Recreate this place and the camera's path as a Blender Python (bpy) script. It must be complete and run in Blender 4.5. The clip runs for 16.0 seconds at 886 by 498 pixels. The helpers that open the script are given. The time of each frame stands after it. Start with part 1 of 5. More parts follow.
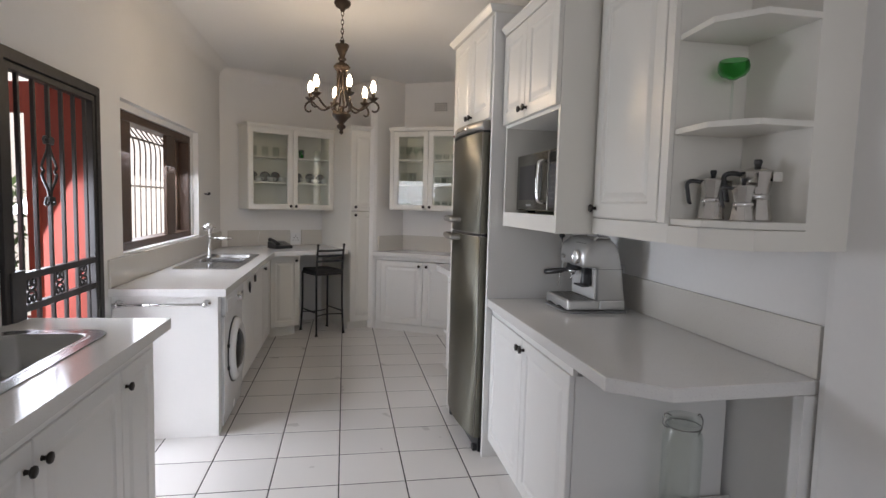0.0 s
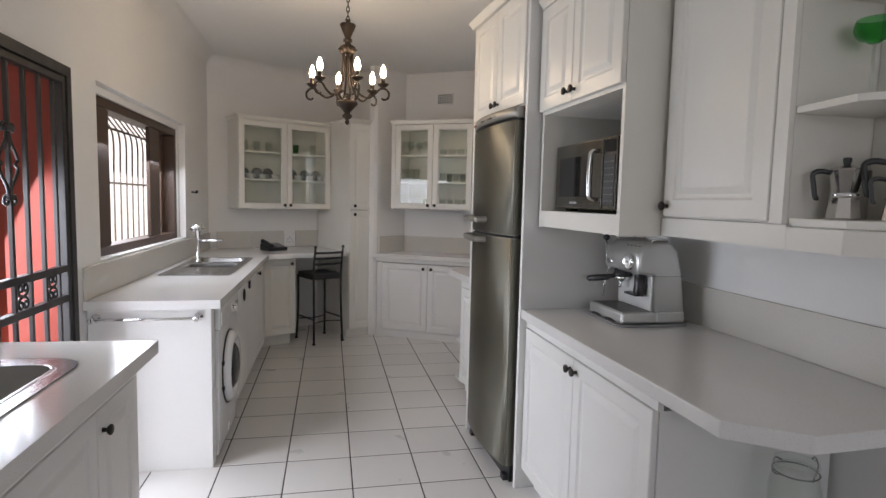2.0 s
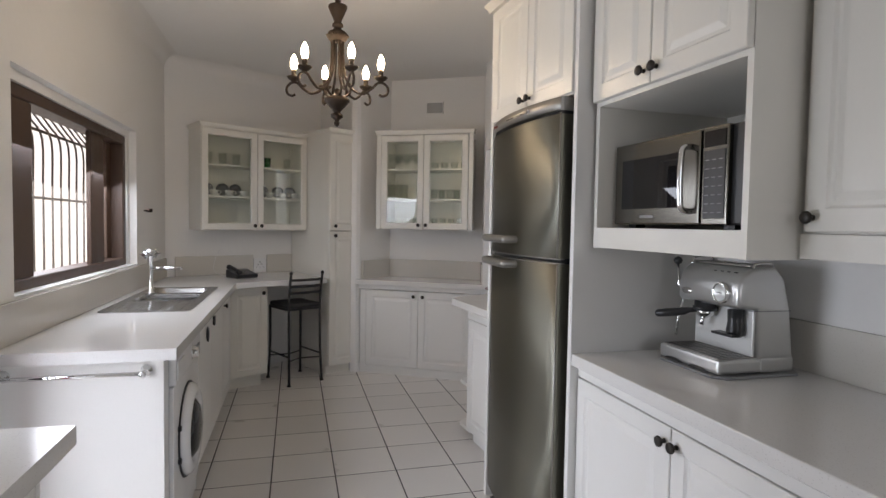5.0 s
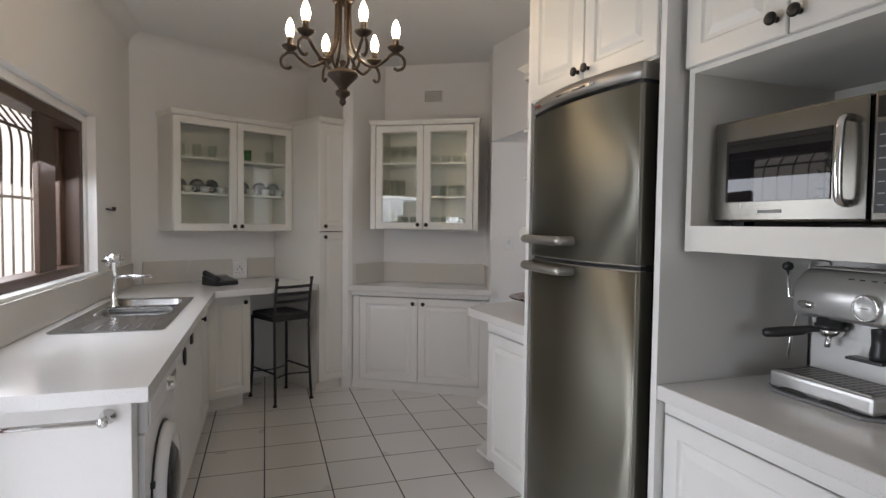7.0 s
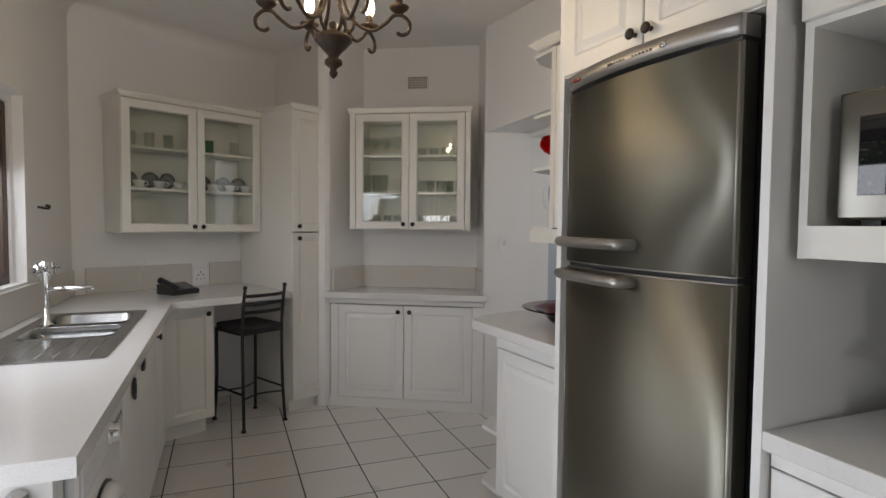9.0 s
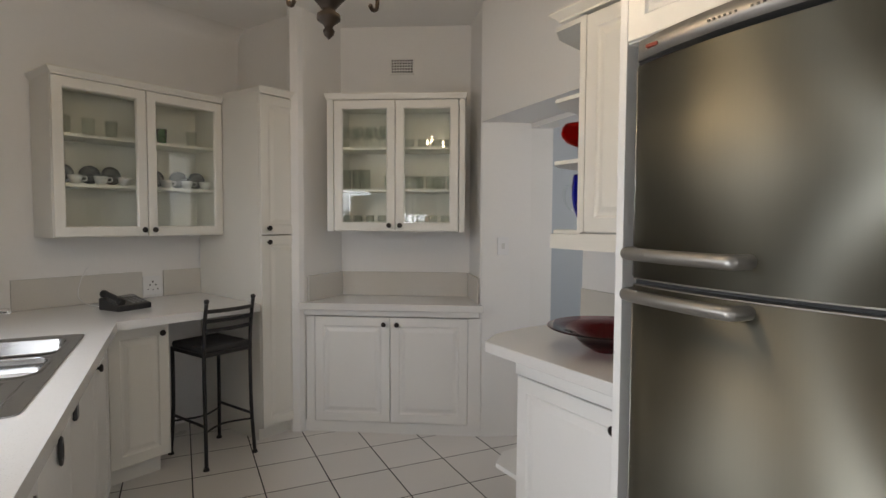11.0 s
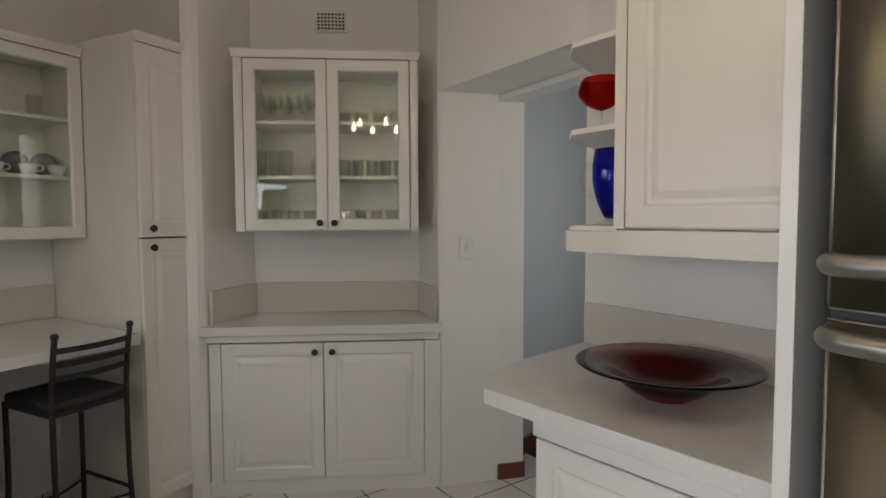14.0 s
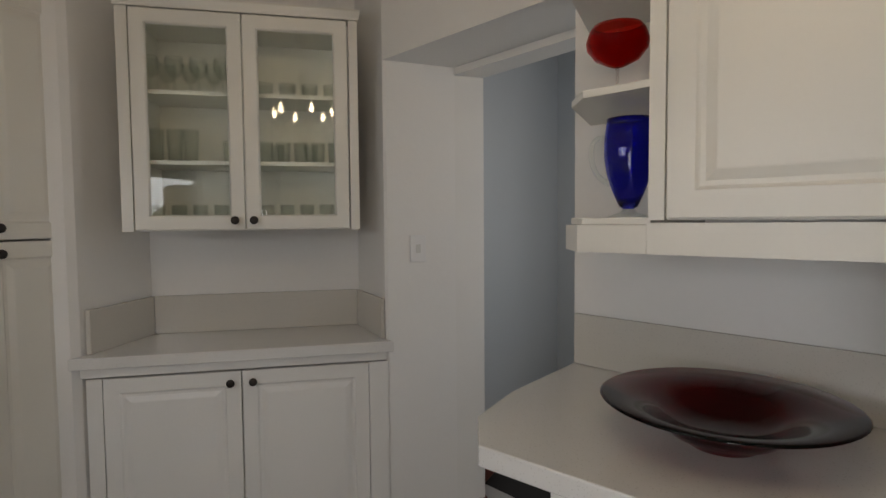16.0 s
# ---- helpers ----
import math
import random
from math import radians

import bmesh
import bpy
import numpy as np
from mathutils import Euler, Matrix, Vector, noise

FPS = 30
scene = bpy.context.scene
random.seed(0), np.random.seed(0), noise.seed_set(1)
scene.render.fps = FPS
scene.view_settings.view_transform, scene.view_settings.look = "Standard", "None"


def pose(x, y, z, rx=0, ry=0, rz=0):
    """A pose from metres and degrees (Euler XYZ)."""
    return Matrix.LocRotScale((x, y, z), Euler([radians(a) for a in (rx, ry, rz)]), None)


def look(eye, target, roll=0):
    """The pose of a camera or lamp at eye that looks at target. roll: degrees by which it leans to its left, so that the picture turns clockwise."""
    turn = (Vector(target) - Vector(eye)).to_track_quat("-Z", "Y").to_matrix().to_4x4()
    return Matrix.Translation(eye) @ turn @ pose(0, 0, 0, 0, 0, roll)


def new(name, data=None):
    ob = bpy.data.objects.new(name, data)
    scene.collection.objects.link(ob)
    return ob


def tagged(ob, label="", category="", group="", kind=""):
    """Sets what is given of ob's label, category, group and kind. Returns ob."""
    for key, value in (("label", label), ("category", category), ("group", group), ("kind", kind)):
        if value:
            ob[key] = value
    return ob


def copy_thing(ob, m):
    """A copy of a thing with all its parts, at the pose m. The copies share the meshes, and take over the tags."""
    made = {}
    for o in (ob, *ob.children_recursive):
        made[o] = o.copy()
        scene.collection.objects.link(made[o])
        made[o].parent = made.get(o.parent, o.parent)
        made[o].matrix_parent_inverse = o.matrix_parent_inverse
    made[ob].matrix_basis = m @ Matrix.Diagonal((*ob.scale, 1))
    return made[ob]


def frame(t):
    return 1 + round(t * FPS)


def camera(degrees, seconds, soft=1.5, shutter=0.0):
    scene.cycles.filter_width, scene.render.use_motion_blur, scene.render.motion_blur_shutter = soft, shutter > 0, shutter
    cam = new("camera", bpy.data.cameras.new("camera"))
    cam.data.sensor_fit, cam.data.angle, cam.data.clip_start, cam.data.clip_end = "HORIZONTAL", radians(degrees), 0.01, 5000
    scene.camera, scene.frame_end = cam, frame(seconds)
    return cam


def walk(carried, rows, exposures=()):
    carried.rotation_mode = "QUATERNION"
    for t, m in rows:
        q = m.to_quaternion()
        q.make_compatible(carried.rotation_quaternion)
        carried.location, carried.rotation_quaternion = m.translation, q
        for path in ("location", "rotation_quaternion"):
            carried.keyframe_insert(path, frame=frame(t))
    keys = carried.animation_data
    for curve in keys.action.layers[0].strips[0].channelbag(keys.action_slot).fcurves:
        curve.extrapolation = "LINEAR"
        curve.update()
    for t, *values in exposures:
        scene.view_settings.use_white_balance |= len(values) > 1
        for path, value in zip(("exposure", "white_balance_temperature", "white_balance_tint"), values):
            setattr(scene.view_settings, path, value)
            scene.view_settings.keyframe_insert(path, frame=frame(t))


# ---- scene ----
SKY, SUN, WIN, DOOR, BACK, PASS = 0.15, 5.0, 29, 44, 18, 5
cam = camera(77.3, 16.0)
PATH = [
    (0, (-0.006, 0.139, 1.417), (0.345, 2.101, 1.25), 1.5),
    (0.5, (-0.031, 0.228, 1.419), (0.331, 2.188, 1.249), 1.4),
    (1, (-0.07, 0.333, 1.416), (0.307, 2.29, 1.247), 1.4),
    (1.5, (-0.11, 0.447, 1.416), (0.277, 2.402, 1.247), 1.3),
    (2, (-0.137, 0.545, 1.408), (0.264, 2.497, 1.237), 1.3),
    (2.5, (-0.14, 0.645, 1.397), (0.272, 2.596, 1.24), 1.3),
    (3, (-0.154, 0.762, 1.401), (0.271, 2.713, 1.282), 1.2),
    (3.5, (-0.171, 0.866, 1.397), (0.27, 2.815, 1.307), 1.2),
    (6, (-0.294, 1.422, 1.373), (0.273, 3.338, 1.282), 0.8),
    (6.5, (-0.322, 1.555, 1.377), (0.265, 3.465, 1.289), 0.8),
    (7, (-0.347, 1.685, 1.371), (0.263, 3.587, 1.282), 0.7),
    (7.5, (-0.37, 1.812, 1.376), (0.266, 3.706, 1.287), 0.7),
    (8, (-0.391, 1.92, 1.377), (0.281, 3.801, 1.287), 0.7),
    (8.5, (-0.385, 2.027, 1.37), (0.319, 3.897, 1.28), 0.6),
    (11, (-0.388, 2.633, 1.402), (0.467, 4.438, 1.297), 0.3),
    (11.5, (-0.365, 2.738, 1.384), (0.528, 4.525, 1.28), 0.2),
    (12, (-0.342, 2.879, 1.398), (0.59, 4.645, 1.286), 0.0),
    (12.5, (-0.313, 3.006, 1.402), (0.663, 4.748, 1.288), -0.1),
    (13, (-0.282, 3.113, 1.392), (0.736, 4.832, 1.281), -0.2),
    (13.5, (-0.259, 3.261, 1.391), (0.813, 4.945, 1.279), -0.2),
    (14, (-0.232, 3.398, 1.384), (0.901, 5.043, 1.275), -0.2),
    (14.5, (-0.19, 3.512, 1.367), (1.014, 5.106, 1.258), -0.3),
    (15, (-0.132, 3.635, 1.367), (1.125, 5.187, 1.26), -0.4),
    (15.5, (-0.094, 3.745, 1.365), (1.217, 5.251, 1.259), -0.5),
    (16, (-0.057, 3.848, 1.36), (1.298, 5.315, 1.255), -0.5),
]
EXPOSURES = [(0.0, 0.03, 6600, 18), (3.5, 0.03, 6600, 18), (8.5, -0.14, 6700, 16), (11.0, 0.03, 6900, 15), (12.0, 0.08, 6950, 15), (13.0, -0.08, 7000, 15), (16.0, -0.40, 7100, 15)]
walk(cam, [(t, look(eye, target, roll)) for t, eye, target, roll in PATH], EXPOSURES)

# ---- world, sun, large lights ----
world = bpy.data.worlds.new("sky")
world.use_nodes = True
scene.world = world
_nt = world.node_tree
_sky = _nt.nodes.new("ShaderNodeTexSky")
_sky.sky_type, _sky.sun_disc = "NISHITA", False
_sky.sun_elevation, _sky.sun_rotation = radians(55), radians(105)
_nt.links.new(_sky.outputs[0], _nt.nodes["Background"].inputs[0])
_nt.nodes["Background"].inputs[1].default_value = SKY


def lamp(name, kind, m, energy, color=(1, 1, 1), **more):
    data = bpy.data.lights.new(name, kind)
    data.energy, data.color = energy, color
    for key, value in more.items():
        if key == "size":
            data.shape, data.size, data.size_y = "RECTANGLE", value[0], value[1]
        if key == "angle":
            data.angle = value
        if key == "radius":
            data.shadow_soft_size = value
    ob = new(name, data)
    ob.matrix_basis = m
    return ob


lamp("sun", "SUN", look((5, 3, 8), (0, 4.5, 0)), SUN, (1.0, 0.95, 0.88), angle=radians(6))
lamp("daylight_window", "AREA", look((-1.62, 4.55, 1.50), (-1.15, 4.52, 0.74)), WIN, (0.82, 0.91, 1.0), size=(1.5, 0.85))
lamp("daylight_door", "AREA", look((-1.72, 2.94, 0.85), (-0.9, 2.94, 0.45)), DOOR, (0.80, 0.90, 1.0), size=(0.76, 1.4))
# fill lamp added to brighten the passage; no window is known there
lamp("passage_fill", "AREA", look((2.45, 4.42, 1.55), (2.3, 6, 1.3)), PASS, (0.90, 0.96, 1.0), size=(1.0, 1.2))
lamp("daylight_back_window", "AREA", look((-0.1, -2.22, 1.6), (-0.1, 4, 1.2)), BACK, (0.90, 0.95, 1.0), size=(2.0, 1.4))


# ---- materials ----
def material(name, color, rough=0.5, metal=0.0, var=0.06, scale=3.0, fine=60.0, bump=0.05, spec=0.5, coat=0.0, per=0.0, island=False, stretch=None, dist=0.004):
    """Colour that wanders at two scales, roughness that follows it, fine relief."""
    m = bpy.data.materials.new(name)
    m.use_nodes = True
    nt = m.node_tree
    b = nt.nodes["Principled BSDF"]
    n, l = nt.nodes, nt.links
    co = n.new("ShaderNodeTexCoord")
    src = co.outputs["Object"]
    if stretch:
        mp = n.new("ShaderNodeMapping")
        mp.inputs["Scale"].default_value = stretch
        l.new(src, mp.inputs[0])
        src = mp.outputs[0]
    if per and not island:
        info, shift = n.new("ShaderNodeObjectInfo"), n.new("ShaderNodeVectorMath")
        shift.operation = "ADD"
        wide = n.new("ShaderNodeMath")
        wide.operation = "MULTIPLY"
        wide.inputs[1].default_value = 37.0
        l.new(info.outputs["Random"], wide.inputs[0])
        l.new(src, shift.inputs[0]), l.new(wide.outputs[0], shift.inputs[1])
        src = shift.outputs[0]
    big, small = n.new("ShaderNodeTexNoise"), n.new("ShaderNodeTexNoise")
    big.inputs["Scale"].default_value, small.inputs["Scale"].default_value = scale, fine
    big.inputs["Detail"].default_value, small.inputs["Detail"].default_value = 4, 3
    for q in (big, small):
        l.new(src, q.inputs["Vector"])
    mix = n.new("ShaderNodeMath")
    mix.operation = "MULTIPLY_ADD"
    l.new(small.outputs["Fac"], mix.inputs[0])
    mix.inputs[1].default_value = 0.35
    l.new(big.outputs["Fac"], mix.inputs[2])
    ramp = n.new("ShaderNodeMapRange")
    ramp.inputs["From Min"].default_value, ramp.inputs["From Max"].default_value = 0.35, 1.0
    ramp.inputs["To Min"].default_value, ramp.inputs["To Max"].default_value = 1 - var, 1 + var * 0.6
    l.new(mix.outputs[0], ramp.inputs["Value"])
    val = ramp.outputs[0]
    if per:
        oi = n.new("ShaderNodeNewGeometry" if island else "ShaderNodeObjectInfo")
        rr = n.new("ShaderNodeMapRange")
        rr.inputs["To Min"].default_value, rr.inputs["To Max"].default_value = 1 - per, 1 + per * 0.5
        l.new(oi.outputs["Random Per Island" if island else "Random"], rr.inputs["Value"])
        mm = n.new("ShaderNodeMath")
        mm.operation = "MULTIPLY"
        l.new(val, mm.inputs[0]), l.new(rr.outputs[0], mm.inputs[1])
        val = mm.outputs[0]
    sc = n.new("ShaderNodeVectorMath")
    sc.operation = "SCALE"
    sc.inputs[0].default_value = color
    l.new(val, sc.inputs["Scale"])
    l.new(sc.outputs[0], b.inputs["Base Color"])
    rg = n.new("ShaderNodeMapRange")
    rg.inputs["From Min"].default_value, rg.inputs["From Max"].default_value = 0.3, 0.7
    rg.inputs["To Min"].default_value, rg.inputs["To Max"].default_value = max(0.02, rough * 0.9), min(1, rough * 1.1)
    l.new(big.outputs["Fac"], rg.inputs["Value"])
    l.new(rg.outputs[0], b.inputs["Roughness"])
    b.inputs["Metallic"].default_value = metal
    b.inputs["Specular IOR Level"].default_value = spec
    b.inputs["Coat Weight"].default_value = coat
    b.inputs["Coat Roughness"].default_value = 0.08
    if bump:
        bp = n.new("ShaderNodeBump")
        bp.inputs["Strength"].default_value, bp.inputs["Distance"].default_value = bump, dist
        l.new(small.outputs["Fac"], bp.inputs["Height"])
        l.new(bp.outputs[0], b.inputs["Normal"])
    return m


def glass(name, color=(1, 1, 1), rough=0.0, ior=1.45):
    m = bpy.data.materials.new(name)
    m.use_nodes = True
    b = m.node_tree.nodes["Principled BSDF"]
    b.inputs["Base Color"].default_value = (*color, 1)
    b.inputs["Roughness"].default_value, b.inputs["IOR"].default_value = rough, ior
    b.inputs["Transmission Weight"].default_value = 1
    return m


def thin_glass(name, color):
    """Thin-walled glass: clear through the middle, glossier towards the rims."""
    m = bpy.data.materials.new(name)
    m.use_nodes = True
    nt = m.node_tree
    n, l = nt.nodes, nt.links
    n.remove(n["Principled BSDF"])
    clear, gloss, mix, face = n.new("ShaderNodeBsdfTransparent"), n.new("ShaderNodeBsdfGlossy"), n.new("ShaderNodeMixShader"), n.new("ShaderNodeLayerWeight")
    clear.inputs["Color"].default_value = (*color, 1)
    gloss.inputs["Color"].default_value, gloss.inputs["Roughness"].default_value = (0.9, 0.92, 0.92, 1), 0.12
    face.inputs["Blend"].default_value = 0.35
    scale = n.new("ShaderNodeMath")
    scale.operation = "MULTIPLY_ADD"
    scale.inputs[1].default_value, scale.inputs[2].default_value = 0.40, 0.02
    l.new(face.outputs["Facing"], scale.inputs[0])
    l.new(scale.outputs[0], mix.inputs[0])
    l.new(clear.outputs[0], mix.inputs[1]), l.new(gloss.outputs[0], mix.inputs[2])
    l.new(mix.outputs[0], n["Material Output"].inputs["Surface"])
    return m


def speckled(name, color, speck, rough):
    """Engineered stone: pale ground with fine darker and lighter grains."""
    m = material(name, color, rough, var=0.03, scale=2.0, fine=200, bump=0.0)
    nt = m.node_tree
    n, l = nt.nodes, nt.links
    b = n["Principled BSDF"]
    old = b.inputs["Base Color"].links[0].from_socket
    co = n.new("ShaderNodeTexCoord")
    vo = n.new("ShaderNodeTexVoronoi")
    vo.inputs["Scale"].default_value = 130
    l.new(co.outputs["Object"], vo.inputs["Vector"])
    cr = n.new("ShaderNodeMapRange")
    cr.inputs["From Min"].default_value, cr.inputs["From Max"].default_value = 0.16, 0.24
    cr.inputs["To Min"].default_value, cr.inputs["To Max"].default_value = 0.35, 0.0
    l.new(vo.outputs["Distance"], cr.inputs["Value"])
    mx = n.new("ShaderNodeMix")
    mx.data_type = "RGBA"
    l.new(cr.outputs[0], mx.inputs["Factor"])
    l.new(old, mx.inputs["A"])
    mx.inputs["B"].default_value = (*speck, 1)
    l.new(mx.outputs["Result"], b.inputs["Base Color"])
    return m


def glow(name, color, strength):
    m = bpy.data.materials.new(name)
    m.use_nodes = True
    b = m.node_tree.nodes["Principled BSDF"]
    b.inputs["Base Color"].default_value = (0.9, 0.88, 0.8, 1)
    b.inputs["Emission Color"].default_value, b.inputs["Emission Strength"].default_value = (*color, 1), strength
    return m


PLASTER = material("wall_plaster", (0.79, 0.78, 0.76), 0.75, var=0.035, scale=1.3, fine=45, bump=0.12)
CEIL = material("ceiling_paint", (0.84, 0.835, 0.82), 0.85, var=0.03, scale=1.0, fine=50, bump=0.08)
BLUEWALL = material("pale_blue_plaster", (0.57, 0.60, 0.62), 0.75, var=0.04, scale=1.3, fine=45, bump=0.12)
PAINT = material("cabinet_paint", (0.755, 0.735, 0.675), 0.33, var=0.03, scale=4, fine=90, bump=0.04)
PAINTW = material("cabinet_paint_bright", (0.77, 0.76, 0.735), 0.36, var=0.03, scale=4, fine=90, bump=0.04)
GROOVE = material("shadow_gap", (0.06, 0.055, 0.05), 0.8, bump=0)
QUARTZ = speckled("quartz", (0.72, 0.71, 0.69), (0.45, 0.43, 0.40), 0.16)
SPLASH = speckled("quartz_splash", (0.60, 0.575, 0.525), (0.42, 0.40, 0.36), 0.2)
TILE = material("floor_tile", (0.70, 0.675, 0.645), 0.30, var=0.02, scale=3, fine=90, bump=0.0, per=0.05)
GROUT = material("grout", (0.035, 0.032, 0.03), 0.9, fine=200, bump=0.2)
STEEL = material("brushed_steel", (0.215, 0.207, 0.17), 0.46, metal=1, var=0.05, scale=2, fine=160, bump=0.02, stretch=(1, 1, 0.02))
MSTEEL = material("polished_steel_panel", (0.17, 0.163, 0.145), 0.20, metal=1, var=0.05, scale=3, fine=160, bump=0.01, stretch=(1, 1, 0.05))
BARS = material("bar_paint", (0.16, 0.13, 0.10), 0.5, var=0.2, scale=10, fine=90, bump=0.1)
STEELH = material("sink_steel", (0.36, 0.36, 0.355), 0.24, metal=1, var=0.06, scale=5, fine=200, bump=0.03)
SILVERH = material("satin_handle_metal", (0.36, 0.345, 0.32), 0.42, metal=0.9, var=0.08, scale=6, fine=150, bump=0.03)
SILVER = material("silver_housing", (0.62, 0.62, 0.61), 0.34, metal=0.85, var=0.04, scale=5, fine=150, bump=0.02)
SILVERL = material("pale_satin_steel", (0.72, 0.72, 0.70), 0.45, metal=0.5, var=0.03, scale=5, fine=150, bump=0.02)
CHROME = material("chrome", (0.80, 0.80, 0.80), 0.08, metal=1, var=0.03, bump=0)
ALU = material("cast_aluminium", (0.62, 0.60, 0.57), 0.17, metal=1, var=0.08, scale=12, fine=120, bump=0.05)
BLACK = material("black_plastic", (0.02, 0.02, 0.021), 0.35, var=0.2, scale=20, fine=150, bump=0.03)
GREYP = material("grey_plastic", (0.25, 0.25, 0.25), 0.45, var=0.1, scale=15, fine=150, bump=0.03)
GREYD = material("dark_grey_metal", (0.045, 0.043, 0.040), 0.45, metal=0.3, var=0.1, scale=8, fine=150, bump=0.03)
WHITEP = material("white_enamel", (0.80, 0.80, 0.80), 0.25, var=0.02, scale=5, fine=100, bump=0.01)
IRON = material("wrought_iron", (0.014, 0.0115, 0.011), 0.5, metal=0.0, var=0.25, scale=15, fine=120, bump=0.15)
BRONZE = material("aged_bronze", (0.05, 0.034, 0.023), 0.45, metal=0.6, var=0.3, scale=25, fine=140, bump=0.2)
KNOB = material("dark_knob", (0.03, 0.024, 0.02), 0.35, metal=0.5, var=0.3, scale=40, fine=150, bump=0.1)
WOOD = material("dark_wood", (0.068, 0.036, 0.021), 0.45, var=0.35, scale=4, fine=50, bump=0.15, stretch=(6, 6, 0.5))
REDWOOD = material("red_painted_wood", (0.20, 0.024, 0.011), 0.5, var=0.2, scale=4, fine=50, bump=0.1, spec=0.3, stretch=(6, 6, 0.6))
SKIRT = material("stained_skirting", (0.16, 0.045, 0.03), 0.4, var=0.3, scale=6, fine=60, bump=0.1)
SEATM = material("black_upholstery", (0.028, 0.026, 0.026), 0.7, var=0.2, scale=12, fine=200, bump=0.25)
CREAM = material("outside_plaster", (0.84, 0.80, 0.72), 0.9, var=0.12, scale=0.8, fine=20, bump=0.4, dist=0.01)
PAVE = material("outside_paving", (0.5, 0.47, 0.42), 0.9, var=0.2, scale=2, fine=30, bump=0.3)
LEAF = material("shrub_leaf", (0.07, 0.13, 0.03), 0.55, var=0.3, scale=3, fine=20, bump=0, per=0.5, island=True)
_n = STEEL.node_tree.nodes
_t = _n.new("ShaderNodeTangent")
_t.direction_type, _t.axis = "RADIAL", "Z"
STEEL.node_tree.links.new(_t.outputs[0], _n["Principled BSDF"].inputs["Tangent"])
_n["Principled BSDF"].inputs["Anisotropic"].default_value = 0.85
_n["Principled BSDF"].inputs["Anisotropic Rotation"].default_value = 0.25
CLEAR = glass("clear_glass")
# the grey-green tint stands in for shade inside the glazed cabinets
PANE = glass("shade_tint_glass", (0.88, 0.91, 0.86))
TUMBLER = thin_glass("tumbler_glass", (0.965, 0.98, 0.97))
REDG = glass("red_glass", (0.62, 0.015, 0.008), 0.0, 1.2)
BOWLG = glass("ruby_glass", (0.14, 0.004, 0.006), 0.03, 1.3)
BLUEG = glass("cobalt_glass", (0.02, 0.03, 0.62))
GREENG = glass("green_glass", (0.22, 0.66, 0.28), 0.0, 1.2)
DARKG = material("dark_oven_glass", (0.012, 0.012, 0.013), 0.015, var=0.1, bump=0)
CHINA = material("patterned_china", (0.17, 0.175, 0.18), 0.2, var=0.9, scale=45, fine=120, bump=0)
CHINAW = material("white_china", (0.65, 0.65, 0.63), 0.2, var=0.05, bump=0)
BULB = glow("candle_bulb", (1.0, 0.80, 0.52), 85)
LABEL = material("panel_print", (0.22, 0.22, 0.22), 0.5, bump=0)


# ---- mesh helpers ----
def box(bm, x0, x1, y0, y1, z0, z1, bevel=0.0):
    r = bmesh.ops.create_cube(bm, size=1, matrix=Matrix.Translation(((x0 + x1) / 2, (y0 + y1) / 2, (z0 + z1) / 2)) @ Matrix.Diagonal((abs(x1 - x0), abs(y1 - y0), abs(z1 - z0), 1)))
    if bevel:
        es = list({e for v in r["verts"] for e in v.link_edges})
        bmesh.ops.bevel(bm, geom=es, offset=bevel, segments=2, affect="EDGES", profile=0.6)
    return bm


def boxes(*rows, bevel=0.0):
    bm = bmesh.new()
    for row in rows:
        box(bm, *row, bevel=bevel)
    return bm


def prism(bm, pts, z0, z1, bevel=0.0):
    a = [bm.verts.new((x, y, z0)) for x, y in pts]
    b = [bm.verts.new((x, y, z1)) for x, y in pts]
    fs = [bm.faces.new(a), bm.faces.new(b)]
    for i in range(len(pts)):
        j = (i + 1) % len(pts)
        fs.append(bm.faces.new((a[i], a[j], b[j], b[i])))
    bmesh.ops.recalc_face_normals(bm, faces=fs)
    if bevel:
        es = list({e for f in fs for e in f.edges})
        bmesh.ops.bevel(bm, geom=es, offset=bevel, segments=3, affect="EDGES", profile=0.5)
    return bm


def lathe(bm, profile, seg=24, at=(0, 0, 0), m=None, twist=0.0):
    rings = []
    for r, z in profile:
        if r < 1e-5:
            rings.append([bm.verts.new((at[0], at[1], at[2] + z))])
        else:
            rings.append([bm.verts.new((at[0] + r * math.cos(twist + 2 * math.pi * i / seg), at[1] + r * math.sin(twist + 2 * math.pi * i / seg), at[2] + z)) for i in range(seg)])
    for a, b in zip(rings, rings[1:]):
        for i in range(seg):
            j = (i + 1) % seg
            q = [a[i % len(a)], a[j % len(a)], b[j % len(b)], b[i % len(b)]]
            q = [v for k, v in enumerate(q) if v not in q[:k]]
            if len(q) > 2:
                bm.faces.new(q)
    vs = [v for ring in rings for v in ring]
    if m is not None:
        bmesh.ops.transform(bm, matrix=m, verts=vs)
    bmesh.ops.recalc_face_normals(bm, faces=list({f for v in vs for f in v.link_faces}))
    for f in {f for v in vs for f in v.link_faces}:
        f.smooth = True
    return bm


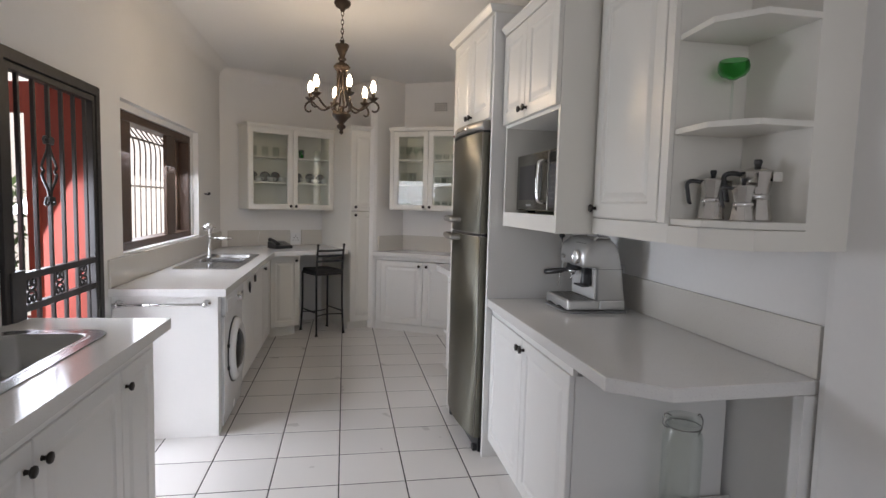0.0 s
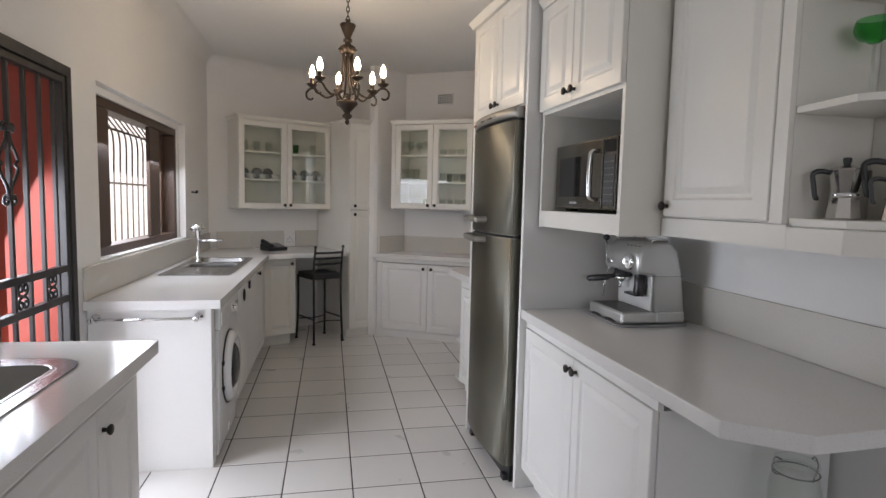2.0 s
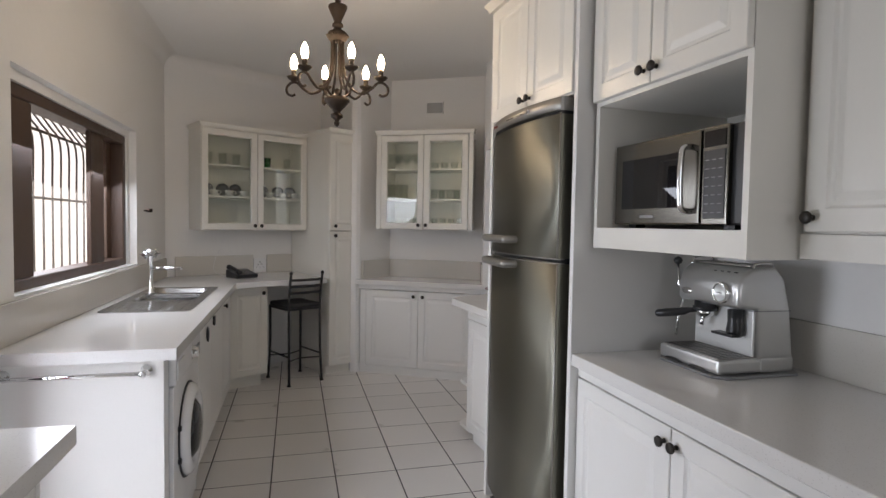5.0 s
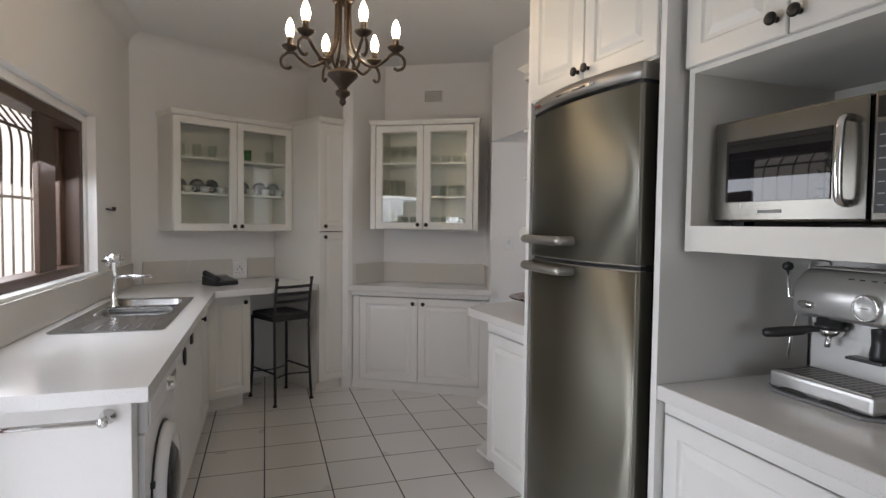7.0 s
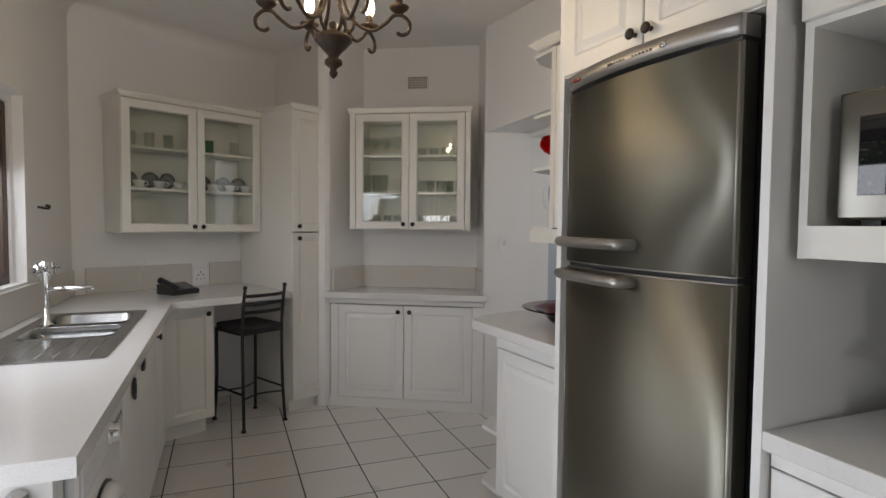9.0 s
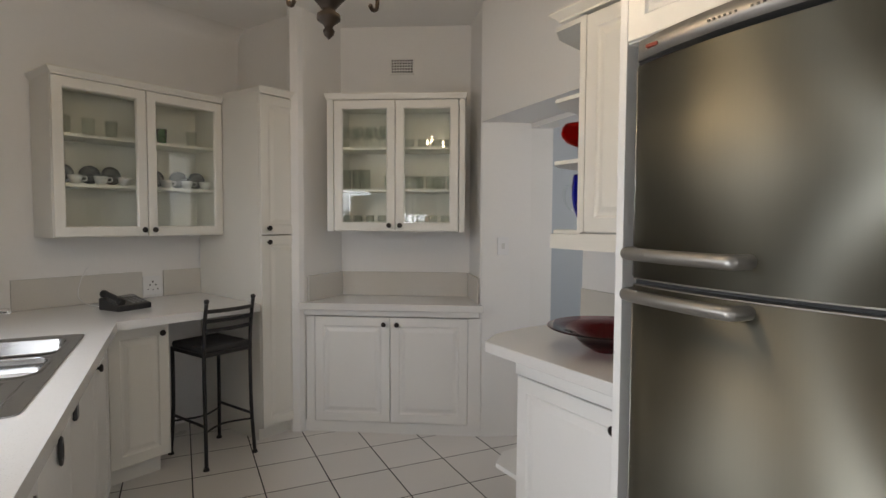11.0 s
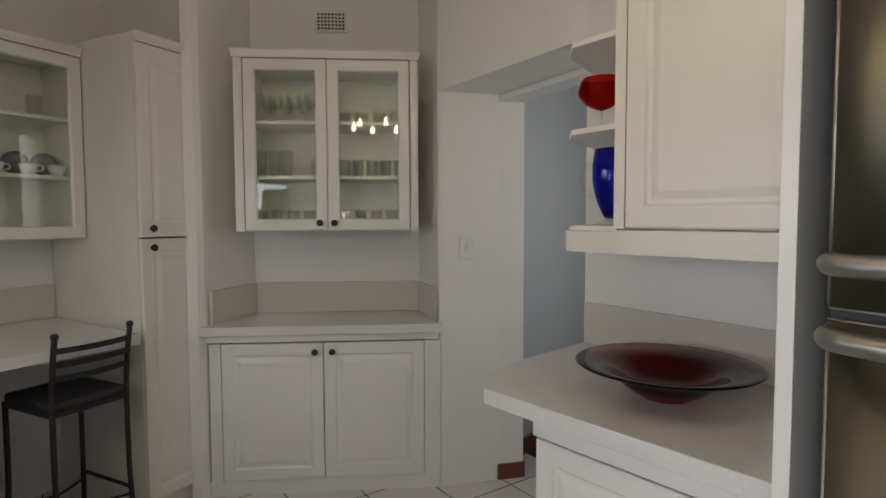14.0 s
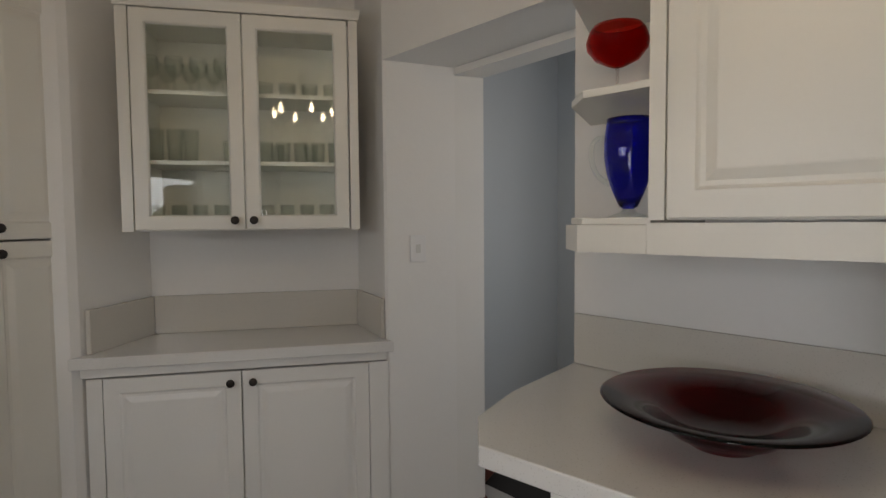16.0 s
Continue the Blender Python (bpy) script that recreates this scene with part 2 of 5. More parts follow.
def tube(bm, pts, r, seg=10, caps=True):
    pts = [Vector(p) for p in pts]
    rings, up = [], None
    for i, p in enumerate(pts):
        d = (pts[min(i + 1, len(pts) - 1)] - pts[max(i - 1, 0)]).normalized()
        if up is None:
            up = d.orthogonal().normalized()
        up = (up - d * up.dot(d)).normalized()
        side = d.cross(up)
        rad = r[i] if isinstance(r, (list, tuple)) else r
        rings.append([bm.verts.new(p + rad * (math.cos(2 * math.pi * k / seg) * up + math.sin(2 * math.pi * k / seg) * side)) for k in range(seg)])
    fs = []
    for a, b in zip(rings, rings[1:]):
        for k in range(seg):
            f = bm.faces.new((a[k], a[(k + 1) % seg], b[(k + 1) % seg], b[k]))
            f.smooth = True
            fs.append(f)
    if caps:
        fs += [bm.faces.new(rings[0][::-1]), bm.faces.new(rings[-1])]
    bmesh.ops.recalc_face_normals(bm, faces=fs)
    return bm


def arc(cx, cz, r, a0, a1, n=10):
    return [(cx + r * math.cos(radians(a0 + (a1 - a0) * i / n)), cz + r * math.sin(radians(a0 + (a1 - a0) * i / n))) for i in range(n + 1)]


def smooth_path(pts, n=6):
    """Catmull-Rom through the given points."""
    pts = [Vector(p) for p in pts]
    out = []
    for i in range(len(pts) - 1):
        p0, p1, p2, p3 = pts[max(i - 1, 0)], pts[i], pts[i + 1], pts[min(i + 2, len(pts) - 1)]
        for k in range(n):
            t = k / n
            out.append(0.5 * (2 * p1 + (p2 - p0) * t + (2 * p0 - 5 * p1 + 4 * p2 - p3) * t * t + (3 * p1 - p0 - 3 * p2 + p3) * t ** 3))
    return out + [pts[-1]]


def mesh_of(name, bm, mat):
    me = bpy.data.meshes.new(name)
    bm.to_mesh(me)
    bm.free()
    me.materials.append(mat)
    return me


def part(name, bm, mat, parent, label="", at=None):
    ob = new(name, mesh_of(name, bm, mat))
    ob.parent = parent
    if at is not None:
        ob.matrix_basis = at
    return tagged(ob, label)


def thing(name, label, category, m=None, group=""):
    ob = new(name)
    ob.empty_display_size = 0.1
    if m is not None:
        ob.matrix_basis = m
    return tagged(ob, label, category, group)


def structure(name, bm, mat, label="", category=""):
    return tagged(new(name, mesh_of(name, bm, mat)), label, category, "", "structure")


def rings(bm, x0, x1, z0, z1, y, prof, hole=False):
    rs = []
    for inset, d in prof:
        rs.append([bm.verts.new(p) for p in ((x0 + inset, y + d, z0 + inset), (x1 - inset, y + d, z0 + inset), (x1 - inset, y + d, z1 - inset), (x0 + inset, y + d, z1 - inset))])
    fs = []
    pairs = list(zip(rs, rs[1:])) + ([(rs[-1], rs[0])] if hole else [])
    for a, b in pairs:
        for i in range(4):
            j = (i + 1) % 4
            fs.append(bm.faces.new((a[i], a[j], b[j], b[i])))
    if not hole:
        fs += [bm.faces.new(rs[0]), bm.faces.new(rs[-1])]
    bmesh.ops.recalc_face_normals(bm, faces=fs)
    return bm


SOLID = [(0, 0), (0, -0.017), (0.003, -0.020), (0.056, -0.020), (0.060, -0.016), (0.064, -0.0135), (0.074, -0.0135), (0.094, -0.0195), (0.098, -0.020)]
FRAME = [(0, 0), (0, -0.017), (0.003, -0.020), (0.049, -0.020), (0.053, -0.016), (0.056, -0.010), (0.056, 0)]


def knob(parent, x, z, y=-0.02, r=0.0165):
    bm = lathe(bmesh.new(), [(0, 0), (0.008, 0), (0.0065, 0.006), (0.006, 0.012), (r * 0.8, 0.016), (r, 0.021), (r * 0.93, 0.026), (r * 0.6, 0.0285), (0, 0.029)], 16)
    part("knob", bm, KNOB, parent, "dark bronze knob", pose(x, y, z, 90, 0, 0))


def door(parent, x0, x1, z0, z1, kx=None, kz=None, mat=None, y=0.0):
    d = part("door", rings(bmesh.new(), x0 + 0.0022, x1 - 0.0022, z0, z1, y - 0.001, SOLID), mat or PAINT, parent)
    if kx is not None:
        knob(d, kx, kz, y - 0.0205)
    return d


def glass_door(parent, x0, x1, z0, z1, kx, kz, mat=None):
    d = part("door", rings(bmesh.new(), x0 + 0.0022, x1 - 0.0022, z0, z1, -0.001, FRAME, True), mat or PAINT, parent)
    p = part("pane", boxes((x0 + 0.05, x1 - 0.05, -0.010, -0.006, z0 + 0.05, z1 - 0.05)), PANE, d, "glass pane tinted to shade the cabinet interior")
    p.visible_shadow = False
    knob(d, kx, kz, -0.0205)
    return d


def at_frame(x, y, turn):
    return pose(x, y, 0, 0, 0, turn)


# ---- structure ----
CEIL_Z = 2.75
AF, BF = at_frame(0.05, 6.21, 27), at_frame(0.875, 5.985, -30)


def xy(m, u, v):
    p = m @ Vector((u, v, 0))
    return (p.x, p.y)


floor = structure("floor", prism(bmesh.new(), [(-1.55, -3.8), (3.4, -3.8), (3.4, 7.4), (-1.55, 7.4)], -0.15, -0.0014), GROUT, "pale square ceramic floor tiles with dark grout joints", "floor")
structure("ground", prism(bmesh.new(), [(-400, -400), (400, -400), (400, 400), (-400, 400)], -0.4, -0.16), PAVE, "paved yard outside the kitchen door", "ground")

wl = bmesh.new()
D0, D1, DH, W0, W1, WZ0, WZ1 = 2.50, 3.385, 1.975, 3.70, 5.45, 1.055, 1.98
for row in ((-3.6, D0, -0.02, CEIL_Z), (D0, D1, DH, CEIL_Z), (D1, W0, -0.02, CEIL_Z), (W0, W1, -0.02, WZ0), (W0, W1, WZ1, CEIL_Z), (W1, 6.42, -0.02, CEIL_Z)):
    box(wl, -1.55, -1.30, row[0], row[1], row[2], row[3])
bmesh.ops.remove_doubles(wl, verts=wl.verts[:], dist=1e-4)
box(wl, -1.549, -1.345, W0 + 0.001, W1 - 0.001, WZ1 - 0.045, WZ1 - 0.0005)
box(wl, -1.549, -1.345, W1 - 0.050, W1 - 0.0005, WZ0 + 0.001, WZ1 - 0.046)
structure("wall_west", wl, PLASTER, "white plastered wall with a gated doorway and a window", "wall")
wa = bmesh.new()
box(wa, -1.42, 1.0, 0.71, 0.95, -0.02, CEIL_Z)
bmesh.ops.transform(wa, matrix=AF, verts=wa.verts[:])
structure("wall_north_bay", wa, PLASTER, "white plastered angled bay wall behind the desk", "wall")
structure("wall_pier", prism(bmesh.new(), [xy(BF, -0.72, 0.0), xy(BF, -0.69, -0.035), xy(BF, -0.64, -0.035), xy(BF, -0.615, -0.01), xy(BF, -0.47, 0.38), xy(BF, -0.72, 0.40)], -0.02, CEIL_Z), PLASTER, "rounded white plastered pier beside the alcove", "wall")
structure("wall_pier_return", prism(bmesh.new(), [xy(BF, -0.721, 0.0), xy(AF, 0.318, 0.03), xy(AF, 0.318, 0.71), xy(AF, 0.9, 0.71), xy(BF, -0.721, 0.40)], -0.02, CEIL_Z), PLASTER, "white plastered return beside the larder", "wall")
wb = bmesh.new()
box(wb, -0.9, 0.75, 0.38, 0.6, -0.02, CEIL_Z)
bmesh.ops.transform(wb, matrix=BF, verts=wb.verts[:])
structure("wall_alcove", wb, PLASTER, "white plastered back wall of the alcove", "wall")
structure("wall_switch", prism(bmesh.new(), [xy(BF, 0.545, -0.01), (1.332, 5.712), (1.635, 5.598), (1.665, 5.67), (1.62, 6.3), xy(BF, 0.452, 0.38)], -0.02, CEIL_Z), PLASTER, "white plastered wall with a light switch", "wall")
we = bmesh.new()
box(we, 1.45, 1.62, 1.50, 4.86, -0.02, CEIL_Z)
hd = bmesh.new()
prism(hd, [(1.45, 4.86), (1.332, 5.712), (1.635, 5.598), (1.74, 4.86)], 2.018, CEIL_Z)
for v in hd.verts:
    if v.co.z < 2.1 and v.co.y < 5:
        v.co.z += 0.055
structure("lintel", hd, PLASTER, "white plastered lintel over the passage doorway", "wall")
structure("wall_east", we, PLASTER, "white plastered wall behind the worktops", "wall")
structure("wall_east_near", prism(bmesh.new(), [(1.415, -3.6), (1.415, 1.53), (1.42, 1.555), (1.437, 1.568), (1.47, 1.572), (1.615, 1.572), (1.615, -3.6)], -0.02, CEIL_Z), PLASTER, "white plastered rounded wall end", "wall")
ws = bmesh.new()
for row in ((-1.55, -1.0, -0.02, CEIL_Z), (-1.0, 1.0, -0.02, 0.9), (-1.0, 1.0, 2.3, CEIL_Z), (1.0, 1.62, -0.02, CEIL_Z)):
    box(ws, row[0], row[1], -2.42, -2.2, row[2], row[3])
structure("wall_south", ws, PLASTER, "white plastered wall with a wide window", "wall")
structure("ceiling", prism(bmesh.new(), [(-1.6, -3.9), (3.5, -3.9), (3.5, 7.5), (-1.6, 7.5)], CEIL_Z, CEIL_Z + 0.15), CEIL, "plain white plastered ceiling", "ceiling")

# curved plaster coving between walls and ceiling
def cove(bm, p, q, r=0.16, n=8):
    """A hollow quarter round along the wall foot line p-q; the room lies to the left of p to q."""
    d = (Vector(q) - Vector(p)).normalized()
    side = Vector((-d.y, d.x))
    prof = [(0.001 + r - r * math.cos(radians(90 * i / n)), CEIL_Z - r + r * math.sin(radians(90 * i / n))) for i in range(n + 1)]
    ends = [[bm.verts.new((e[0] + side.x * o, e[1] + side.y * o, z - 0.0005)) for o, z in prof] for e in (p, q)]
    for i in range(len(prof) - 1):
        f = bm.faces.new((ends[0][i], ends[0][i + 1], ends[1][i + 1], ends[1][i]))
        f.smooth = True


cv = bmesh.new()
for p, q in (((-1.30, 6.50), (-1.30, -3.6)), (xy(AF, 0.9, 0.71), xy(AF, -1.3, 0.71)), ((1.45, 1.4), (1.45, 4.86))):
    cove(cv, p, q, 0.11)
bmesh.ops.recalc_face_normals(cv, faces=cv.faces[:])
structure("coving", cv, PLASTER, "curved white plaster coving under the ceiling", "coving")

# passage beyond the doorway
structure("wall_passage_north", prism(bmesh.new(), [(1.667, 5.672), (3.3, 6.25), (3.3, 6.45), (1.64, 6.3)], -0.02, CEIL_Z), BLUEWALL, "pale blue-grey passage wall", "wall")
structure("wall_passage_east", prism(bmesh.new(), [(3.3, 3.6), (3.45, 3.6), (3.45, 6.5), (3.3, 6.5)], -0.02, CEIL_Z), BLUEWALL, "pale blue-grey passage end wall", "wall")
# unseen wall; its opening is added to hold the passage fill lamp
structure("wall_passage_south", boxes((1.62, 1.9, 4.4, 4.55, -0.02, CEIL_Z), (3.0, 3.3, 4.4, 4.55, -0.02, CEIL_Z), (1.9, 3.0, 4.4, 4.55, -0.02, 0.9), (1.9, 3.0, 4.4, 4.55, 2.2, CEIL_Z)), BLUEWALL, "pale blue-grey passage side wall", "wall")
dp = bmesh.new()
prism(dp, [(1.632, 5.600), (1.665, 5.668), (1.80, 5.615), (1.765, 5.547)], 0, 1.985, 0.004)
prism(dp, [(1.632, 5.600), (1.765, 5.547), (1.86, 4.86), (1.735, 4.86)], 1.985, 2.016)
for v in dp.verts:
    if v.co.z > 1.9 and v.co.y < 5:
        v.co.z += 0.055
structure("door_frame", dp, PAINTW, "white painted door frame of the passage doorway", "door frame")
structure("skirting", prism(bmesh.new(), [(1.628, 5.594), (1.77, 5.537), (1.81, 5.615), (1.83, 5.70), (2.6, 5.985), (2.595, 5.999), (1.66, 5.672)], 0.0, 0.085, 0.003), SKIRT, "dark red-brown skirting board", "skirting")

# yard
structure("yard_wall", boxes((-3.9, -3.6, -6, 16, -0.16, 4.2)), CREAM, "tall cream plastered wall across the yard", "wall")


def shrub(x, y):
    t = thing("shrub", "leafy green garden shrub in the yard", "shrub", pose(x, y, -0.16))
    stem = bmesh.new()
    rnd = random.Random(5)
    for k in range(7):
        a = rnd.uniform(0, 6.28)
        tube(stem, [(0, 0, 0), (0.15 * math.cos(a), 0.15 * math.sin(a), 0.6), (0.45 * math.cos(a), 0.45 * math.sin(a), 1.5)], [0.03, 0.02, 0.006], 6)
    part("stem", stem, WOOD, t)
    vs, fs = [], []
    for k in range(2600):
        a, r, z = rnd.uniform(0, 6.28), rnd.uniform(0.05, 0.75), rnd.uniform(0.3, 2.3)
        r *= 1 - 0.35 * abs(z - 1.3)
        c = Vector((r * math.cos(a), r * math.sin(a), z))
        d = Vector((rnd.uniform(-1, 1), rnd.uniform(-1, 1), rnd.uniform(-1, 1))).normalized()
        e = d.orthogonal().normalized()
        n = len(vs)
        vs += [c - d * 0.06, c + e * 0.022, c + d * 0.06, c - e * 0.022]
        fs.append((n, n + 1, n + 2, n + 3))
    me = bpy.data.meshes.new("foliage")
    me.from_pydata([tuple(v) for v in vs], [], fs)
    me.materials.append(LEAF)
    o = new("foliage", me)
    o.parent = t
    tagged(o, "small green leaves", kind="stuff")


shrub(-3.0, 2.9)
shrub(-3.2, 4.9)

# ---- window in the west wall ----
win = tagged(thing("window_1", "dark stained wooden window with sliding sash and outside bars", "window", at_frame(-1.36, W0, 90)), kind="structure")
WW = W1 - W0
part("window_frame", rings(bmesh.new(), 0.01, WW - 0.052, WZ0 + 0.004, WZ1 - 0.047, 0.10, [(0, 0), (0, -0.10), (0.005, -0.105), (0.05, -0.105), (0.055, -0.10), (0.055, 0)], True), WOOD, win)
part("sash", boxes((0.06, 0.34, 0.005, 0.055, WZ0 + 0.06, WZ1 - 0.103), bevel=0.006), WOOD, win)
part("sash", boxes((1.07, 1.29, 0.005, 0.032, WZ0 + 0.06, WZ1 - 0.103), bevel=0.006), WOOD, win)
part("sash", boxes((1.56, WW - 0.108, 0.07, 0.098, WZ0 + 0.06, WZ1 - 0.103), bevel=0.006), WOOD, win)
part("window_sill", boxes((0.0, WW, -0.058, -0.004, WZ0 - 0.0, WZ0 + 0.012), bevel=0.004), PAINTW, win, "white plastered window sill")
bars = thing("burglar_bars", "thin dark steel burglar bars with curved tops", "burglar bars", at_frame(-1.53, W0, 90))
for k in range(15):
    u = 0.06 + k * (WW - 0.12) / 14
    part("bar", tube(bmesh.new(), smooth_path([(u, 0, WZ0), (u, 0, 1.5), (u, 0.0, WZ1 - 0.19), (u, 0.05, WZ1 - 0.09), (u, 0.09, WZ1 - 0.03)], 4), 0.0055, 6), BARS, bars)
for zz in (1.48, WZ1 - 0.15):
    part("crossbar", boxes((0.0, WW, -0.004, 0.004, zz - 0.007, zz + 0.007)), BARS, bars)

# south window behind the walk
sw = tagged(thing("window_2", "white framed window with vertical bars", "window", at_frame(1.0, -2.3, 180)), kind="structure")
part("window_frame", rings(bmesh.new(), 0.0, 2.0, 0.9, 2.3, 0.03, [(0, 0), (0, -0.06), (0.05, -0.06), (0.05, 0)], True), PAINTW, sw)
for k in range(9):
    part("bar", boxes((0.2 * k + 0.19, 0.2 * k + 0.205, -0.01, 0.005, 0.95, 2.25)), IRON, sw)

# ---- gate and red door in the west wall ----
gate = thing("security_gate", "black wrought iron security gate with scrollwork, closed", "gate", at_frame(-1.335, D0, 90))
GW = D1 - D0
part("gate_frame", rings(bmesh.new(), 0.0, GW, 0.01, DH - 0.005, 0.0, [(0, 0), (0, -0.05), (0.003, -0.053), (0.045, -0.053), (0.048, -0.05), (0.048, 0)], True), IRON, gate)
part("leaf_frame", rings(bmesh.new(), 0.052, GW - 0.052, 0.02, DH - 0.057, -0.012, [(0, 0), (0, -0.033), (0.003, -0.036), (0.027, -0.036), (0.030, -0.033), (0.030, 0)], True), IRON, gate)
for zz in (1.07, 0.935):
    part("crossbar", boxes((0.08, GW - 0.08, -0.046, -0.014, zz - 0.015, zz + 0.015), bevel=0.003), IRON, gate)
BAR_U = [0.16 + 0.118 * k for k in range(6)]
for u in BAR_U:
    part("bar", boxes((u - 0.008, u + 0.008, -0.039, -0.023, 0.03, DH - 0.08), bevel=0.002), IRON, gate)
part("lock_box", boxes((0.03, 0.13, -0.060, -0.008, 0.88, 1.10), bevel=0.004), IRON, gate)


def scroll(parent, u, z, size, flip=1):
    """A pair of C-scrolls, one above and one below z, springing from a bar."""
    bm = bmesh.new()
    for s in (1, -1):
        pts = []
        for i in range(22):
            a = i / 21
            ang = radians(-90 + 420 * a)
            r = size * (0.10 + 0.32 * (1 - a))
            pts.append((u + flip * (size * 0.34 + r * math.cos(ang)), -0.031, z + s * (size * 0.62 + r * math.sin(ang) * 1.25)))
        pts = [(u, -0.031, z)] + pts
        tube(bm, smooth_path(pts, 2), 0.006, 6)
    part("scroll", bm, IRON, parent)


def stem_scroll(parent, u, z0, z1, flip):
    """A long S-bar that swells away from the bar and curls at both ends."""
    h = z1 - z0
    pts = [(u + flip * 0.030, -0.031, z0 + 0.030), (u + flip * 0.042, -0.031, z0 + 0.012), (u + flip * 0.026, -0.031, z0), (u + flip * 0.010, -0.031, z0 + 0.02),
           (u + flip * 0.016, -0.031, z0 + 0.22 * h), (u + flip * 0.050, -0.031, z0 + 0.36 * h), (u + flip * 0.062, -0.031, z0 + 0.45 * h), (u + flip * 0.046, -0.031, z0 + 0.50 * h),
           (u + flip * 0.062, -0.031, z0 + 0.55 * h), (u + flip * 0.050, -0.031, z0 + 0.64 * h), (u + flip * 0.016, -0.031, z0 + 0.80 * h),
           (u + flip * 0.010, -0.031, z1 - 0.02), (u + flip * 0.026, -0.031, z1), (u + flip * 0.042, -0.031, z1 - 0.012), (u + flip * 0.030, -0.031, z1 - 0.030)]
    part("scroll", tube(bmesh.new(), smooth_path(pts, 4), 0.006, 6), IRON, parent)


for flip in (1, -1):
    stem_scroll(gate, BAR_U[2], 1.36, 1.66, flip)
for zz in (1.63, 1.375):
    part("collar", boxes((BAR_U[2] - 0.024, BAR_U[2] + 0.024, -0.043, -0.019, zz, zz + 0.022), bevel=0.003), IRON, gate)
for k in (0, 2, 4):
    for flip in (1, -1):
        scroll(gate, (BAR_U[k] + BAR_U[k + 1]) / 2, 1.0025, 0.048, flip)

jb = bmesh.new()
box(jb, -1.548, -1.32, D1 - 0.055, D1 - 0.002, 0, DH - 0.002)
box(jb, -1.548, -1.32, D0 + 0.002, D0 + 0.055, 0, DH - 0.002)
structure("door_lining", jb, REDWOOD, "dark red painted timber door lining", "door frame")
rd = tagged(thing("door_1", "red painted timber door with glazed panel, standing open outside", "door", pose(-1.61, 3.63, 0, 0, 0, 166)), kind="structure")
part("door_leaf", rings(bmesh.new(), 0.0, 0.80, 0.02, 2.03, 0.02, [(0, 0), (0, -0.04), (0.004, -0.044), (0.165, -0.044), (0.17, -0.038), (0.17, -0.006), (0.17, 0)], True), REDWOOD, rd)
part("door_leaf", boxes((0.16, 0.64, -0.02, 0.012, 0.12, 0.7), bevel=0.006), REDWOOD, rd)
pn = part("pane", boxes((0.16, 0.64, -0.006, -0.002, 0.7, 1.87)), CLEAR, rd)
pn.visible_shadow = False


# ---- worktops and splashbacks ----
def holed(pts, hole, z0, z1):
    """A slab with a cut-out."""
    bm = bmesh.new()
    for lp in (pts, hole):
        vs = [bm.verts.new((*p, z1)) for p in lp]
        for i, v in enumerate(vs):
            bm.edges.new((v, vs[(i + 1) % len(vs)]))
    bmesh.ops.triangle_fill(bm, use_beauty=True, use_dissolve=False, edges=bm.edges[:])
    r = bmesh.ops.extrude_face_region(bm, geom=bm.faces[:])
    bmesh.ops.translate(bm, vec=(0, 0, z0 - z1), verts=[g for g in r["geom"] if isinstance(g, bmesh.types.BMVert)])
    bmesh.ops.recalc_face_normals(bm, faces=bm.faces[:])
    return bm


def worktop(name, pts, z, label, thick=0.045, hole=None):
    bm = holed(pts, hole, z - thick, z) if hole else prism(bmesh.new(), pts, z - thick, z, 0.004)
    return tagged(new(name, mesh_of(name, bm, QUARTZ)), label, "worktop")


def rect(x0, x1, y0, y1):
    return [(x0, y0), (x1, y0), (x1, y1), (x0, y1)]



LZ, RZ = 0.89, 0.90
worktop("worktop", [(-0.672, 3.455), (-0.680, 5.765), (-0.44, 5.89), (0.035, 6.10), xy(AF, -0.006, 0.70), xy(AF, -1.05, 0.70), (-1.295, 6.29), (-1.295, 3.455)], LZ, "pale speckled quartz worktop with an angled desk end", hole=rect(-1.19, -0.80, 4.76, 5.42))
worktop("worktop", [(-0.725, -0.6), (-0.725, 2.615), (-1.295, 2.645), (-1.295, -0.6)], RZ, "pale speckled quartz worktop with an inset sink", hole=rect(-1.22, -0.90, 1.62, 2.34))
worktop("worktop", [(0.768, 3.05), (0.780, 1.67), (0.935, 1.555), (1.412, 1.575), (1.445, 1.578), (1.445, 3.05)], RZ, "pale speckled quartz worktop with chamfered end")
worktop("worktop", [(0.818, 3.86), (0.745, 4.615), (0.87, 4.735), (1.07, 4.80), (1.445, 4.855), (1.445, 3.90)], RZ, "pale speckled quartz worktop with chamfered end by the doorway")
worktop("worktop", [xy(BF, -0.645, -0.055), xy(BF, 0.56, -0.055), xy(BF, 0.535, 0.0), xy(BF, 0.453, 0.375), xy(BF, -0.468, 0.375), xy(BF, -0.606, 0.0)], LZ - 0.03, "pale speckled quartz worktop fitted into the alcove")


def splash(name, pts, z0, z1, label="greige quartz splashback strip on the wall"):
    return tagged(new(name, mesh_of(name, prism(bmesh.new(), pts, z0, z1, 0.002), SPLASH)), label, "splashback")


